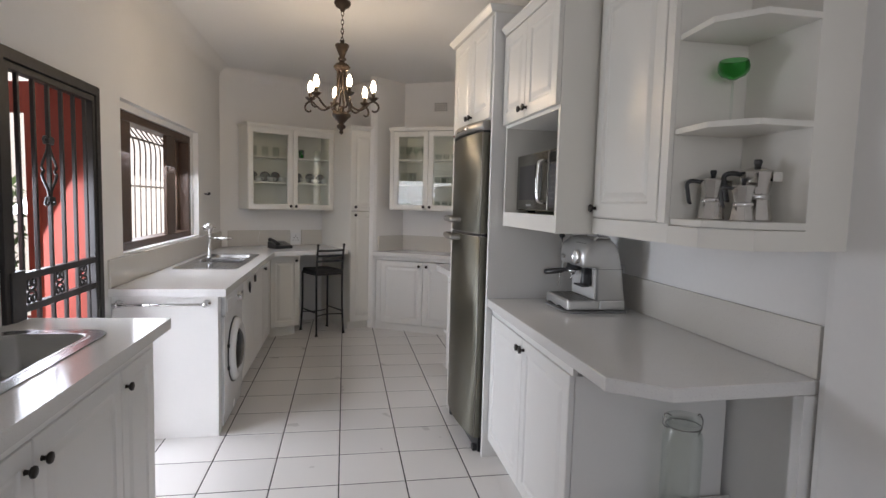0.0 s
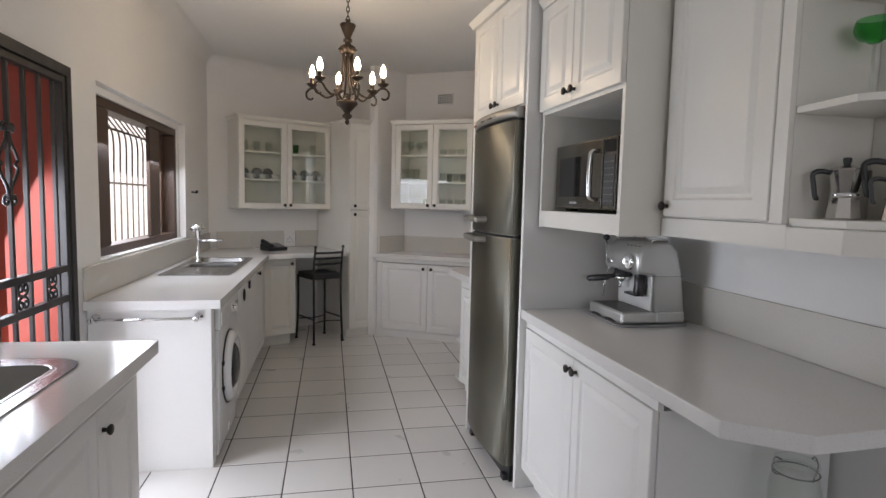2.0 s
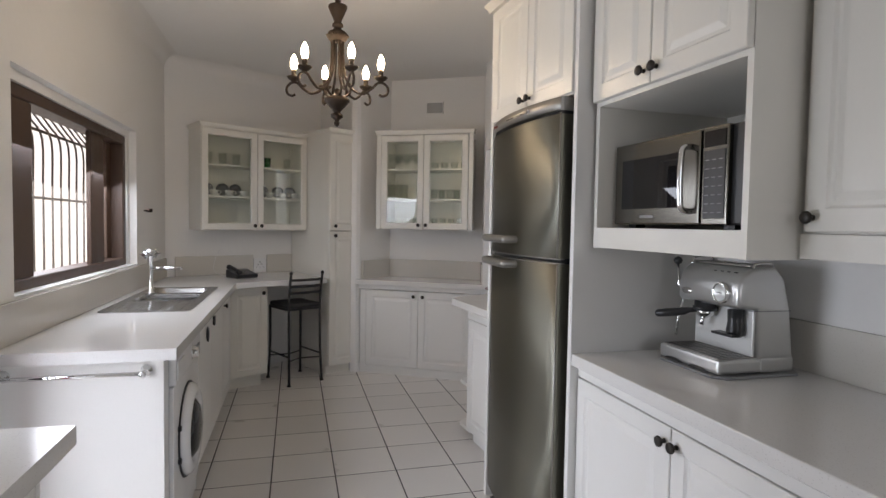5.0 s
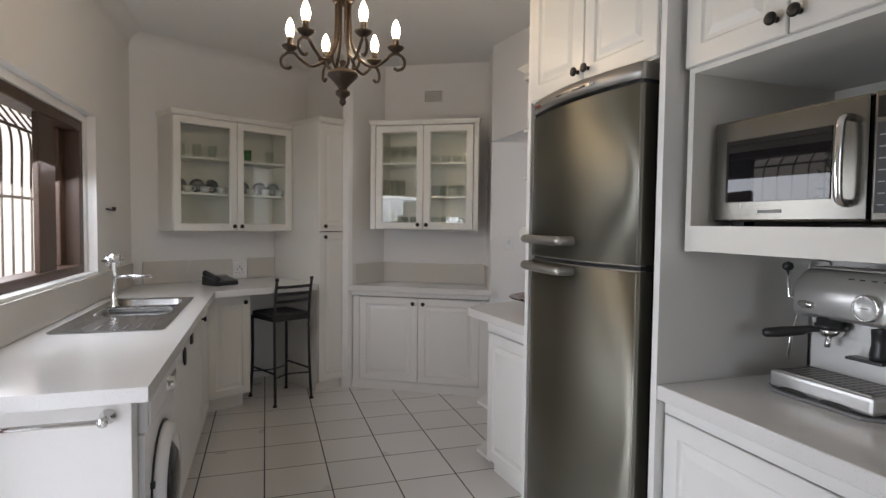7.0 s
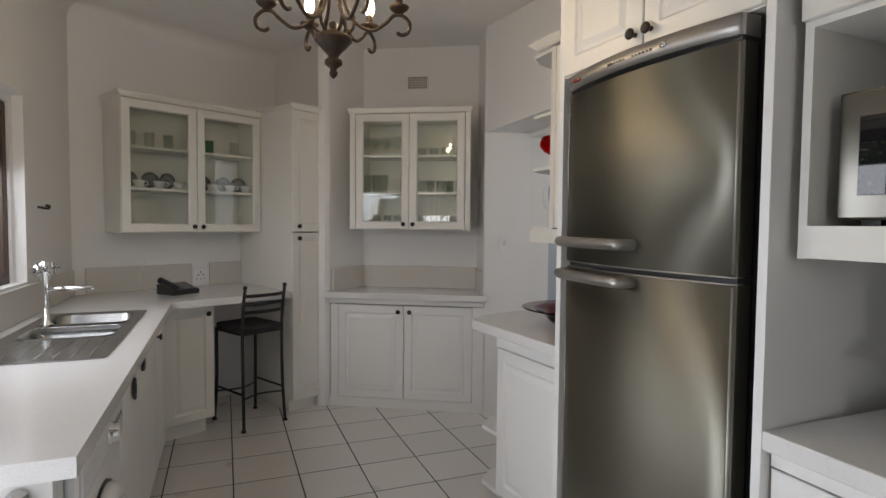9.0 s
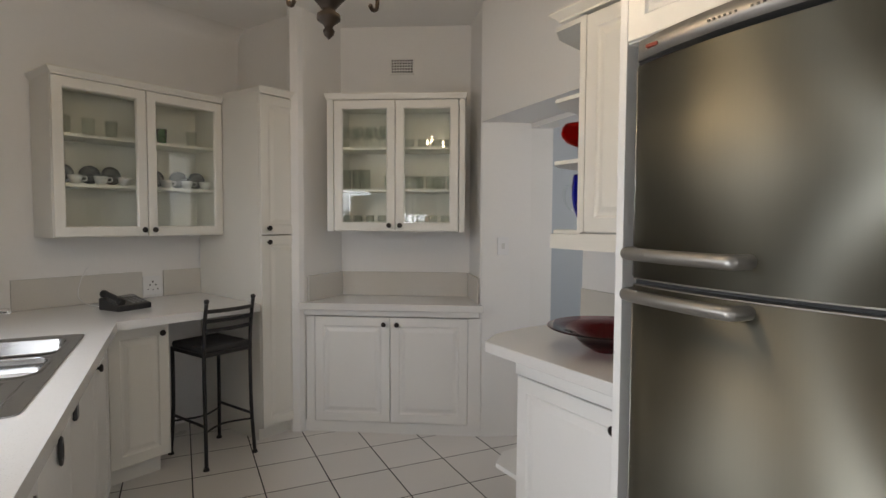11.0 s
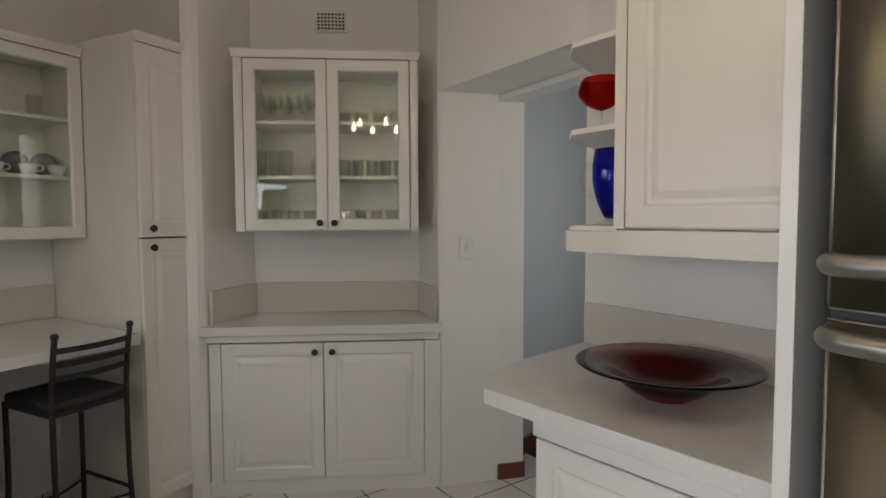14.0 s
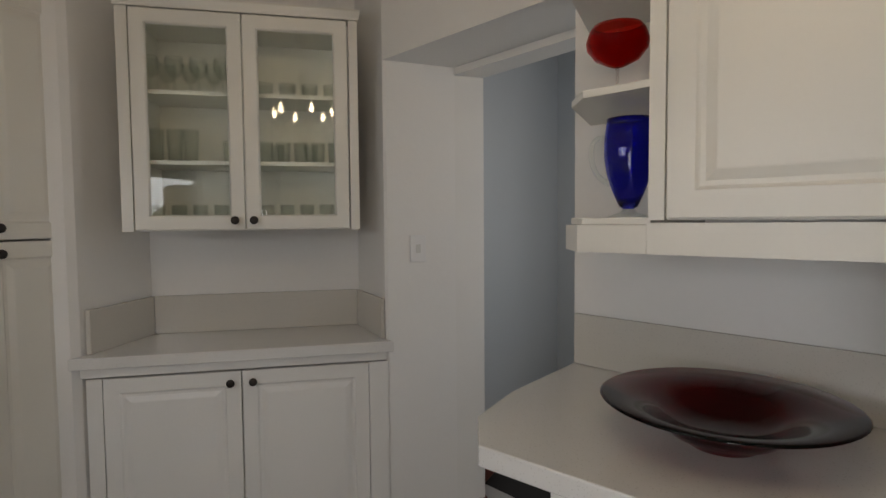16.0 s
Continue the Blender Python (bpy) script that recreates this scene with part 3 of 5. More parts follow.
splash("splashback", [(-1.298, 3.47), (-1.283, 3.47), (-1.283, 6.30), (-1.298, 6.30)], LZ + 0.001, WZ0 - 0.004)
splash("splashback", [xy(AF, -1.08, 0.708), xy(AF, -1.08, 0.693), xy(AF, -0.392, 0.693), xy(AF, -0.392, 0.708)], LZ + 0.001, 1.06)
splash("splashback", [xy(AF, -0.258, 0.708), xy(AF, -0.258, 0.693), xy(AF, -0.004, 0.693), xy(AF, -0.004, 0.708)], LZ + 0.001, 1.06)
splash("splashback", [(1.448, 1.58), (1.433, 1.58), (1.433, 3.045), (1.448, 3.045)], RZ + 0.001, 1.07)
splash("splashback", [(1.448, 3.88), (1.433, 3.88), (1.433, 4.85), (1.448, 4.85)], RZ + 0.001, 1.06)
BZ = LZ - 0.03
splash("splashback", [xy(BF, -0.455, 0.378), xy(BF, -0.455, 0.363), xy(BF, 0.44, 0.363), xy(BF, 0.44, 0.378)], BZ + 0.001, BZ + 0.17)
splash("splashback", [xy(BF, -0.602, 0.005), xy(BF, -0.585, 0.005), xy(BF, -0.455, 0.362), xy(BF, -0.472, 0.362)], BZ + 0.001, BZ + 0.17)
splash("splashback", [xy(BF, 0.530, 0.005), xy(BF, 0.515, 0.005), xy(BF, 0.44, 0.362), xy(BF, 0.453, 0.362)], BZ + 0.001, BZ + 0.17)


# ---- cabinets ----
def carcass(parent, x0, x1, y1, z0, z1, t=0.018, back=True, shelves=(), y0=0.0, mat=None, top=True, inset=0.0):
    mat = mat or PAINT
    x0, x1, z1 = x0 + inset, x1 - inset, z1 - 3 * inset
    part("side_panel", boxes((x0, x0 + t, y0, y1, z0, z1)), mat, parent)
    part("side_panel", boxes((x1 - t, x1, y0, y1, z0, z1)), mat, parent)
    part("bottom_panel", boxes((x0 + t, x1 - t, y0 + 0.001, y1, z0, z0 + t)), mat, parent)
    if top:
        part("top_panel", boxes((x0 + t, x1 - t, y0 + 0.001, y1, z1 - t, z1)), mat, parent)
    if back:
        part("back_panel", boxes((x0 + t, x1 - t, y1 - 0.008, y1, z0 + t, z1 - t)), mat, parent)
    for z in shelves:
        part("shelf", boxes((x0 + t, x1 - t, y0 + 0.03, y1 - 0.009, z - 0.016, z)), mat, parent)


def crown(parent, x0, x1, y1, z, out=0.025, mat=None, left=True, right=True):
    """Moulded cornice round the top front of a wall unit."""
    bm = bmesh.new()
    a, b = (out if left else 0), (out if right else 0)
    lo = [(x0, y1), (x0, -0.022), (x1, -0.022), (x1, y1)]
    hi = [(x0 - a, y1), (x0 - a, -0.022 - out), (x1 + b, -0.022 - out), (x1 + b, y1)]
    lv = [[bm.verts.new((*p, zz)) for p in pts] for pts, zz in ((lo, z), (lo, z + 0.008), (hi, z + 0.032), (hi, z + 0.04))]
    fs = [bm.faces.new(lv[0]), bm.faces.new(lv[-1])]
    for p, q in zip(lv, lv[1:]):
        for i in range(4):
            fs.append(bm.faces.new((p[i], p[(i + 1) % 4], q[(i + 1) % 4], q[i])))
    bmesh.ops.recalc_face_normals(bm, faces=fs)
    part("cornice", bm, mat or PAINT, parent)


# west run: end panel, then washing machine, then base units
t = thing("end_panel", "white painted worktop end panel", "panel", at_frame(-0.725, 3.50, 90))
part("panel", boxes((0, 0.035, 0, 0.57, 0, LZ - 0.046), bevel=0.002), PAINTW, t)
part("batten", boxes((0.035, 0.07, 0.0, 0.03, 0.0, LZ - 0.046)), PAINTW, t)
t = thing("towel_rail", "chrome towel rail on the end panel", "towel rail", pose(0, 3.498, 0.80))
part("rail", tube(bmesh.new(), [(-1.275, -0.05, 0), (-0.78, -0.05, 0)], 0.008, 12), CHROME, t)
for xx in (-1.255, -0.785):
    part("bracket", lathe(bmesh.new(), [(0, 0), (0.022, 0), (0.022, 0.006), (0.010, 0.010), (0.009, 0.05), (0.014, 0.052), (0.014, 0.064), (0, 0.066)], 16), CHROME, t, at=pose(xx, 0, 0, 90))

t = thing("base_cabinet", "off-white base cabinet unit under the sink", "cabinet", at_frame(-0.735, 4.19, 90))
carcass(t, 0, 1.50, 0.55, 0.10, LZ - 0.046, mat=PAINTW)
part("plinth", boxes((0, 1.50, 0.05, 0.07, 0, 0.10)), PAINTW, t)
d = part("door", boxes((0.002, 0.498, -0.020, -0.001, 0.105, LZ - 0.06), bevel=0.003), PAINTW, t)
part("handle", lathe(bmesh.new(), [(0.016, 0), (0.026, 0.003), (0.030, 0.008), (0.026, 0.013), (0.016, 0.012), (0.014, 0.004), (0.016, 0)], 20), BLACK, d, "black ring pull", pose(0.30, -0.021, 0.74, 90) @ Matrix.Diagonal((0.7, 1.5, 1, 1)))
d = part("door", boxes((0.502, 0.998, -0.020, -0.001, 0.105, LZ - 0.06), bevel=0.003), PAINTW, t)
part("handle", boxes((0.54, 0.585, -0.034, -0.0205, 0.745, 0.80), bevel=0.005), BLACK, d, "black square latch")
d = door(t, 1.0, 1.49, 0.105, LZ - 0.06, 1.08, 0.785, mat=PAINTW)

# washing machine
wmx = thing("washing_machine", "white front loading washing machine with dark porthole", "washing machine", at_frame(-0.715, 3.585, 90))
part("body", boxes((0, 0.595, 0.012, 0.55, 0.02, LZ - 0.052), bevel=0.006), WHITEP, wmx)
part("front_panel", boxes((0.004, 0.591, -0.006, 0.012, 0.10, 0.70), bevel=0.005), WHITEP, wmx)
part("control_panel", boxes((0.002, 0.593, -0.016, 0.012, 0.705, LZ - 0.056), bevel=0.008), WHITEP, wmx)
part("kick_panel", boxes((0.01, 0.585, 0.002, 0.012, 0.022, 0.095), bevel=0.003), WHITEP, wmx)
part("detergent_drawer", boxes((0.02, 0.17, -0.022, -0.016, 0.725, 0.80), bevel=0.003), WHITEP, wmx)
part("dial", lathe(bmesh.new(), [(0, 0), (0.034, 0), (0.034, 0.006), (0.026, 0.01), (0.024, 0.026), (0.018, 0.03), (0, 0.03)], 24), CHROME, wmx, "silver programme dial", pose(0.36, -0.016, 0.765, 90))
for k in range(4):
    part("button", lathe(bmesh.new(), [(0, 0), (0.009, 0), (0.009, 0.005), (0, 0.006)], 12), GREYP, wmx, at=pose(0.44 + 0.035 * k, -0.016, 0.765, 90))
pd = part("porthole_door", lathe(bmesh.new(), [(0.11, 0), (0.20, 0), (0.205, 0.012), (0.195, 0.03), (0.17, 0.042), (0.145, 0.036), (0.13, 0.02), (0.11, 0)], 40), WHITEP, wmx, at=pose(0.30, -0.006, 0.43, 90))
part("gasket", lathe(bmesh.new(), [(0.205, 0.0), (0.213, 0.0), (0.213, 0.006), (0.205, 0.006), (0.205, 0)], 40), BLACK, wmx, "dark rubber rim", pose(0.30, -0.0065, 0.43, 90))
part("door_glass", lathe(bmesh.new(), [(0.135, 0.012), (0.13, 0.03), (0.10, 0.048), (0.05, 0.056), (0, 0.058)], 32), DARKG, wmx, "dark bulging glass", pose(0.30, -0.006, 0.43, 90))
for zz in (0.36, 0.50):
    part("hinge", boxes((0.085, 0.10, -0.02, -0.006, zz - 0.01, zz + 0.01)), BLACK, wmx)


# inset sinks
def sink(m, w, d, bowls, drain, label):
    """Rim of w by d lying on the worktop, pressed bowls and a grooved drainer; local x along the run."""
    t = thing("sink", label, "sink", m)
    n = 10

    def rr(x0, x1, y0, y1, r, z):
        out = []
        for cx, cy, a in ((x1 - r, y0 + r, -90), (x1 - r, y1 - r, 0), (x0 + r, y1 - r, 90), (x0 + r, y0 + r, 180)):
            out += [(cx + r * math.cos(radians(a + 90 * k / 5)), cy + r * math.sin(radians(a + 90 * k / 5)), z) for k in range(6)]
        return out

    def loft(bm, loops, cap=True):
        vs = [[bm.verts.new(p) for p in lp] for lp in loops]
        fs = []
        for a, b in zip(vs, vs[1:]):
            for i in range(len(a)):
                j = (i + 1) % len(a)
                fs.append(bm.faces.new((a[i], a[j], b[j], b[i])))
        if cap:
            fs.append(bm.faces.new(vs[-1]))
        for f in fs:
            f.smooth = True
        return fs

    part("rim", holed([p[:2] for p in rr(0, w, 0, d, 0.035 if drain else 0.10, 0)], [p[:2] for p in rr(bowls[0][0] - 0.004, bowls[-1][1] + 0.004, bowls[0][2] - 0.004, bowls[0][3] + 0.004, 0.06, 0)], 0.0005, 0.005), STEELH, t)
    for (a0, a1, c0, c1), (b0, b1, e0, e1) in zip(bowls, bowls[1:]):
        part("bridge", boxes((a1 - 0.02, b0 + 0.02, c0 - 0.003, c1 + 0.003, -0.012, 0.0035)), STEELH, t)
    for x0, x1, y0, y1 in bowls:
        bm = bmesh.new()
        loft(bm, [rr(x0 - 0.016, x1 + 0.016, y0 - 0.016, y1 + 0.016, 0.075, 0.0052), rr(x0 - 0.006, x1 + 0.006, y0 - 0.006, y1 + 0.006, 0.066, 0.0085), rr(x0, x1, y0, y1, 0.06, 0.004), rr(x0 + 0.01, x1 - 0.01, y0 + 0.01, y1 - 0.01, 0.06, -0.12), rr(x0 + 0.04, x1 - 0.04, y0 + 0.04, y1 - 0.04, 0.05, -0.15)], True)
        part("bowl", bm, STEELH, t)
    if drain:
        for k in range(7):
            yy = 0.06 + k * (d - 0.12) / 6
            part("drainer_rib", tube(bmesh.new(), [(drain[0], yy, 0.0042), (drain[1], yy, 0.0042)], 0.0025, 6), STEELH, t)
    return t


sink(pose(-0.775, 4.36, LZ, 0, 0, 90), 1.13, 0.45, [(0.42, 0.70, 0.05, 0.39), (0.76, 1.04, 0.05, 0.39)], (0.05, 0.36), "stainless steel double sink with drainer set into the worktop")
sink(pose(-0.86, 1.50, RZ, 0, 0, 90), 0.90, 0.40, [(0.14, 0.82, 0.055, 0.345)], None, "stainless steel sink set into the worktop")

t = thing("wall_tap", "chrome swivel mixer tap with cross taps", "tap", pose(-1.14, 5.12, LZ + 0.006))
part("column", lathe(bmesh.new(), [(0, 0), (0.028, 0), (0.026, 0.008), (0.016, 0.014), (0.014, 0.20), (0.018, 0.205), (0.020, 0.235), (0.026, 0.24), (0.026, 0.275), (0.018, 0.29), (0, 0.292)], 20), CHROME, t)
part("spout", tube(bmesh.new(), [(0.0, 0, 0.165), (0.10, -0.02, 0.168), (0.185, -0.03, 0.172), (0.19, -0.031, 0.160)], [0.011, 0.010, 0.009, 0.009], 10), CHROME, t)
part("crossbar", tube(bmesh.new(), [(-0.02, -0.09, 0.258), (-0.02, 0.09, 0.258)], 0.012, 10), CHROME, t)
for s in (-1, 1):
    hd = part("tap_head", lathe(bmesh.new(), [(0, 0), (0.012, 0), (0.012, 0.02), (0.020, 0.024), (0.020, 0.034), (0, 0.036)], 14), CHROME, t, at=pose(0.0, 0.085 * s, 0.258, 90 * s, 0, 30) )
    part("lever", boxes((-0.03, 0.03, -0.006, 0.006, 0.034, 0.044), (-0.006, 0.006, -0.03, 0.03, 0.034, 0.044), bevel=0.003), CHROME, hd)

# desk end of the bay
t = thing("base_cabinet", "off-white corner base cabinet with one panelled door", "cabinet", AF)
AB = (-0.86, -0.545)
carcass(t, AB[0], AB[1], 0.55, 0.10, LZ - 0.046, y0=0.06)
part("plinth", boxes((AB[0] - 0.03, AB[1] - 0.03, 0.11, 0.13, 0, 0.10)), PAINT, t)
door(t, AB[0], AB[1], 0.105, LZ - 0.06, AB[1] - 0.045, LZ - 0.105, y=0.06)

t = thing("tall_cabinet", "tall off-white larder cabinet with two panelled doors", "cabinet", AF)
part("side_panel", boxes((0.0, 0.018, 0.0, 0.70, 0.08, 2.17)), PAINT, t)
part("side_panel", boxes((0.292, 0.31, 0.0, 0.70, 0.08, 2.17)), PAINT, t)
part("top_panel", boxes((0.018, 0.292, 0.0, 0.70, 2.15, 2.17)), PAINT, t)
part("bottom_panel", boxes((0.018, 0.292, 0.0, 0.70, 0.08, 0.10)), PAINT, t)
part("plinth", boxes((0.0, 0.31, 0.03, 0.70, 0.0, 0.08)), PAINT, t)
door(t, 0.0, 0.31, 1.305, 2.165, 0.05, 1.345)
door(t, 0.0, 0.31, 0.085, 1.298, 0.05, 1.258)
crown(t, 0.0, 0.31, 0.70, 2.17, 0.018, right=False)


def upper_a():
    """Glazed wall unit of the bay."""
    t = thing("wall_cabinet", "off-white wall cabinet with glazed doors and crockery inside", "cabinet", AF @ pose(0, 0.41, 0))
    x0, x1 = -0.962, -0.004
    carcass(t, x0, x1, 0.298, 1.295, 2.15, shelves=(1.59, 1.86))
    m = (x0 + x1) / 2
    glass_door(t, x0, m, 1.30, 2.145, m - 0.03, 1.335)
    glass_door(t, m, x1, 1.30, 2.145, m + 0.03, 1.335)
    crown(t, x0, x1, 0.298, 2.15, 0.02, right=False)


upper_a()

t = thing("base_cabinet", "white alcove base cabinet with two panelled doors", "cabinet", BF)
part("filler", boxes((-0.60, -0.546, -0.018, 0.0, 0.075, BZ - 0.09)), PAINTW, t)
part("filler", boxes((0.460, 0.538, -0.018, 0.0, 0.075, BZ - 0.09)), PAINTW, t)
part("top_rail", boxes((-0.615, 0.53, -0.022, 0.0, BZ - 0.083, BZ - 0.046)), PAINTW, t)
part("plinth", boxes((-0.62, 0.535, -0.006, 0.014, 0.0, 0.072)), PAINTW, t)
carcass(t, -0.545, 0.46, 0.33, 0.075, BZ - 0.05, y0=0.002, mat=PAINTW, inset=0.015)
door(t, -0.545, -0.045, 0.078, BZ - 0.092, -0.085, BZ - 0.135, mat=PAINTW)
door(t, -0.045, 0.46, 0.078, BZ - 0.092, 0.0, BZ - 0.135, mat=PAINTW)

t = thing("wall_cabinet", "off-white alcove wall cabinet with glazed doors and glassware inside", "cabinet", BF)
carcass(t, -0.412, 0.392, 0.30, 1.325, 2.165, shelves=(1.60, 1.87), inset=0.005)
for s, a, b in ((-1, -0.457, -0.4165), (1, 0.3965, 0.432)):
    part("filler", boxes((a, b, -0.012, 0.01, 1.325, 2.165)), PAINT, t)
glass_door(t, -0.412, -0.012, 1.33, 2.16, -0.05, 1.365)
glass_door(t, -0.012, 0.392, 1.33, 2.16, 0.02, 1.365)
crown(t, -0.462, 0.437, 0.05, 2.165, 0.008)

# east run, near: base with two doors, corner shelf space
t = thing("base_cabinet", "white base cabinet with two panelled doors under the worktop", "cabinet", at_frame(0.815, 3.045, -90))
carcass(t, 0, 1.10, 0.61, 0.10, RZ - 0.046, mat=PAINTW, inset=0.015)
part("plinth", boxes((0, 1.10, 0.05, 0.07, 0, 0.10)), PAINTW, t)
part("top_rail", boxes((0, 1.10, -0.018, 0, RZ - 0.085, RZ - 0.046)), PAINTW, t)
door(t, 0.0, 0.54, 0.105, RZ - 0.09, 0.54 - 0.026, RZ - 0.135, mat=PAINTW)
door(t, 0.54, 1.08, 0.105, RZ - 0.09, 0.54 + 0.026, RZ - 0.135, mat=PAINTW)
t = thing("corner_shelf", "white corner shelf under the worktop end", "shelf")
part("shelf", prism(bmesh.new(), [(0.86, 1.943), (0.90, 1.75), (1.02, 1.64), (1.447, 1.60), (1.447, 1.943)], 0.31, 0.335, 0.003), PAINTW, t)
part("shelf", prism(bmesh.new(), [(0.86, 1.943), (0.90, 1.75), (1.02, 1.64), (1.447, 1.60), (1.447, 1.943)], 0.0, 0.10, 0.003), PAINTW, t)
part("post", boxes((1.39, 1.447, 1.575, 1.615, 0.0, RZ - 0.046)), PAINTW, t)

# microwave unit
t = thing("wall_cabinet", "off-white wall cabinet with a microwave niche and two doors", "cabinet", at_frame(0.835, 3.028, -88))
MW = 0.70
part("side_panel", boxes((0.0, 0.02, 0, 0.585, 1.30, 2.29)), PAINT, t)
part("side_panel", boxes((MW - 0.02, MW, 0, 0.585, 1.30, 2.29)), PAINT, t)
part("bottom_panel", boxes((0.02, MW - 0.02, 0.0, 0.585, 1.302, 1.375)), PAINT, t)
part("back_panel", boxes((0.02, MW - 0.02, 0.575, 0.585, 1.375, 1.82)), PAINT, t)
part("shelf", boxes((0.02, MW - 0.02, 0.0, 0.585, 1.815, 1.835)), PAINT, t)
part("top_panel", boxes((0.02, MW - 0.02, 0.0, 0.585, 2.27, 2.29)), PAINT, t)
door(t, 0.0, 0.325, 1.83, 2.285, 0.295, 1.872)
door(t, 0.325, MW - 0.001, 1.83, 2.285, 0.355, 1.872)
crown(t, 0.0, MW, 0.585, 2.29, 0.02, left=False)

# east wall unit with one door and open corner shelves
t = thing("wall_cabinet", "off-white wall cabinet with one panelled door and open corner shelves", "cabinet", at_frame(1.03, 2.325, -90))
part("carcass", boxes((0.002, 0.545, 0, 0.415, 1.37, 2.27)), PAINT, t)
door(t, 0.02, 0.50, 1.375, 2.265, 0.045, 1.41)
part("stile", boxes((0.502, 0.545, -0.018, -0.001, 1.37, 2.27)), PAINT, t)
part("pelmet", boxes((0.005, 0.555, -0.012, 0.01, 1.305, 1.368)), PAINT, t)
OS = [(0.547, 0.0), (0.725, -0.012), (0.83, 0.075), (0.83, 0.242), (0.547, 0.242)]
for z0, z1 in ((1.365, 1.385), (1.652, 1.67), (1.945, 1.963), (2.25, 2.27)):
    part("open_shelf", prism(bmesh.new(), OS, z0, z1, 0.002), PAINT, t)
part("pelmet", prism(bmesh.new(), [(0.556, -0.012), (0.73, -0.024), (0.842, 0.070), (0.842, 0.242), (0.826, 0.242), (0.826, 0.078), (0.724, -0.004), (0.556, 0.01)], 1.305, 1.362), PAINT, t)
part("back_panel", boxes((0.547, 0.826, 0.244, 0.416, 1.305, 2.27), bevel=0.002), PAINT, t)
crown(t, 0.0, 0.547, 0.415, 2.27, 0.02, left=False, right=False)

# fridge housing
HF = at_frame(0.706, 3.82, -85.7)
t = thing("housing_end", "off-white tall end panel of the fridge housing", "panel", HF)
part("panel", boxes((0.752, 0.776, 0, 0.66, 0, 2.42), bevel=0.002), PAINTW, t)
t = thing("housing_end", "off-white tall panel between fridge and worktop", "panel", HF)
part("panel", boxes((0, 0.026, 0, 0.72, 0, 2.42), bevel=0.002), PAINTW, t)
t = thing("wall_cabinet", "off-white cabinet with two panelled doors above the fridge", "cabinet", HF)
carcass(t, 0.031, 0.75, 0.60, 1.873, 2.42)
door(t, 0.031, 0.390, 1.878, 2.415, 0.360, 1.922, y=0.012)
door(t, 0.390, 0.750, 1.878, 2.415, 0.420, 1.922, y=0.012)
crown(t, 0.0, 0.776, 0.60, 2.42, 0.018)

# fridge
fr = thing("fridge_freezer", "tall brushed steel fridge freezer with curved doors", "fridge", at_frame(0.70, 3.75, -87.5))
FW = 0.65


def bowed(x0, x1, z0, z1, back=0.055, bow=0.034, n=14):
    """A slab whose front swells in plan, with a small round at both sides."""
    pts = [(x0, back), (x0, 0.010), (x0 + 0.003, 0.002)]
    for i in range(n + 1):
        a = i / n
        pts.append((x0 + 0.010 + (x1 - x0 - 0.020) * a, -0.004 - bow * (1 - (2 * a - 1) ** 2)))
    pts += [(x1 - 0.003, 0.002), (x1, 0.010), (x1, back)]
    bm = prism(bmesh.new(), pts, z0, z1)
    for f in bm.faces:
        f.smooth = abs(f.normal.z) < 0.5 and f.calc_center_median().y < 0.002
    return bm


part("body", boxes((0.004, FW - 0.004, 0.068, 0.62, 0.03, 1.862)), GREYD, fr, "dark grey fridge body")
part("door", bowed(0.0, FW, 0.09, 1.232), STEEL, fr, "brushed steel fridge door")
part("door", bowed(0.0, FW, 1.253, 1.803), STEEL, fr, "brushed steel freezer door")
part("control_strip", bowed(0.0, FW, 1.816, 1.866, 0.06, 0.040), SILVERH, fr, "silver control strip with indicator dots")
part("gap_trim", boxes((0.004, FW - 0.004, 0.012, 0.066, 1.232, 1.253)), BLACK, fr)
for z0, z1 in ((1.2322, 1.2360), (1.2490, 1.2528)):
    part("edge_strip", bowed(0.001, FW - 0.001, z0, z1, 0.03), SILVERH, fr, "pale metal door edge strip")
part("gap_trim", boxes((0.004, FW - 0.004, 0.004, 0.066, 1.803, 1.816)), BLACK, fr)
for z0, z1 in ((0.09, 1.232), (1.253, 1.803)):
    for xx in (0.006, FW - 0.006):
        part("edge_trim", tube(bmesh.new(), [(xx, 0.001, z0 + 0.004), (xx, 0.001, z1 - 0.004)], 0.004, 8), SILVERH, fr, "satin metal door edge trim")
    part("door_seal", boxes((0.010, FW - 0.010, 0.055, 0.068, z0 + 0.006, z1 - 0.006)), BLACK, fr, "black rubber door seal")
part("plinth", boxes((0.01, FW - 0.01, 0.03, 0.08, 0.0, 0.085)), BLACK, fr)
for k in range(6):
    for u in (0.24, 0.34):
        part("indicator", boxes((u + 0.013 * k, u + 0.005 + 0.013 * k, -0.0455, -0.030, 1.839, 1.844)), BLACK, fr)
part("dial", lathe(bmesh.new(), [(0, 0), (0.009, 0), (0.008, 0.010), (0, 0.011)], 14), CHROME, fr, "small chrome dial", pose(0.45, -0.036, 1.842, 90))
part("badge", boxes((0.05, 0.085, -0.024, -0.008, 1.837, 1.845)), REDWOOD, fr, "small red maker badge")
for zz in (1.318, 1.212):
    pts = smooth_path([(0.012, 0.004, zz), (0.014, -0.030, zz), (0.045, -0.055, zz), (0.18, -0.078, zz), (0.325, -0.088, zz), (0.347, -0.078, zz), (0.353, -0.03, zz)], 5)
    part("handle", tube(bmesh.new(), pts, 0.0165, 16), SILVERH, fr, "curved silver bar handle")
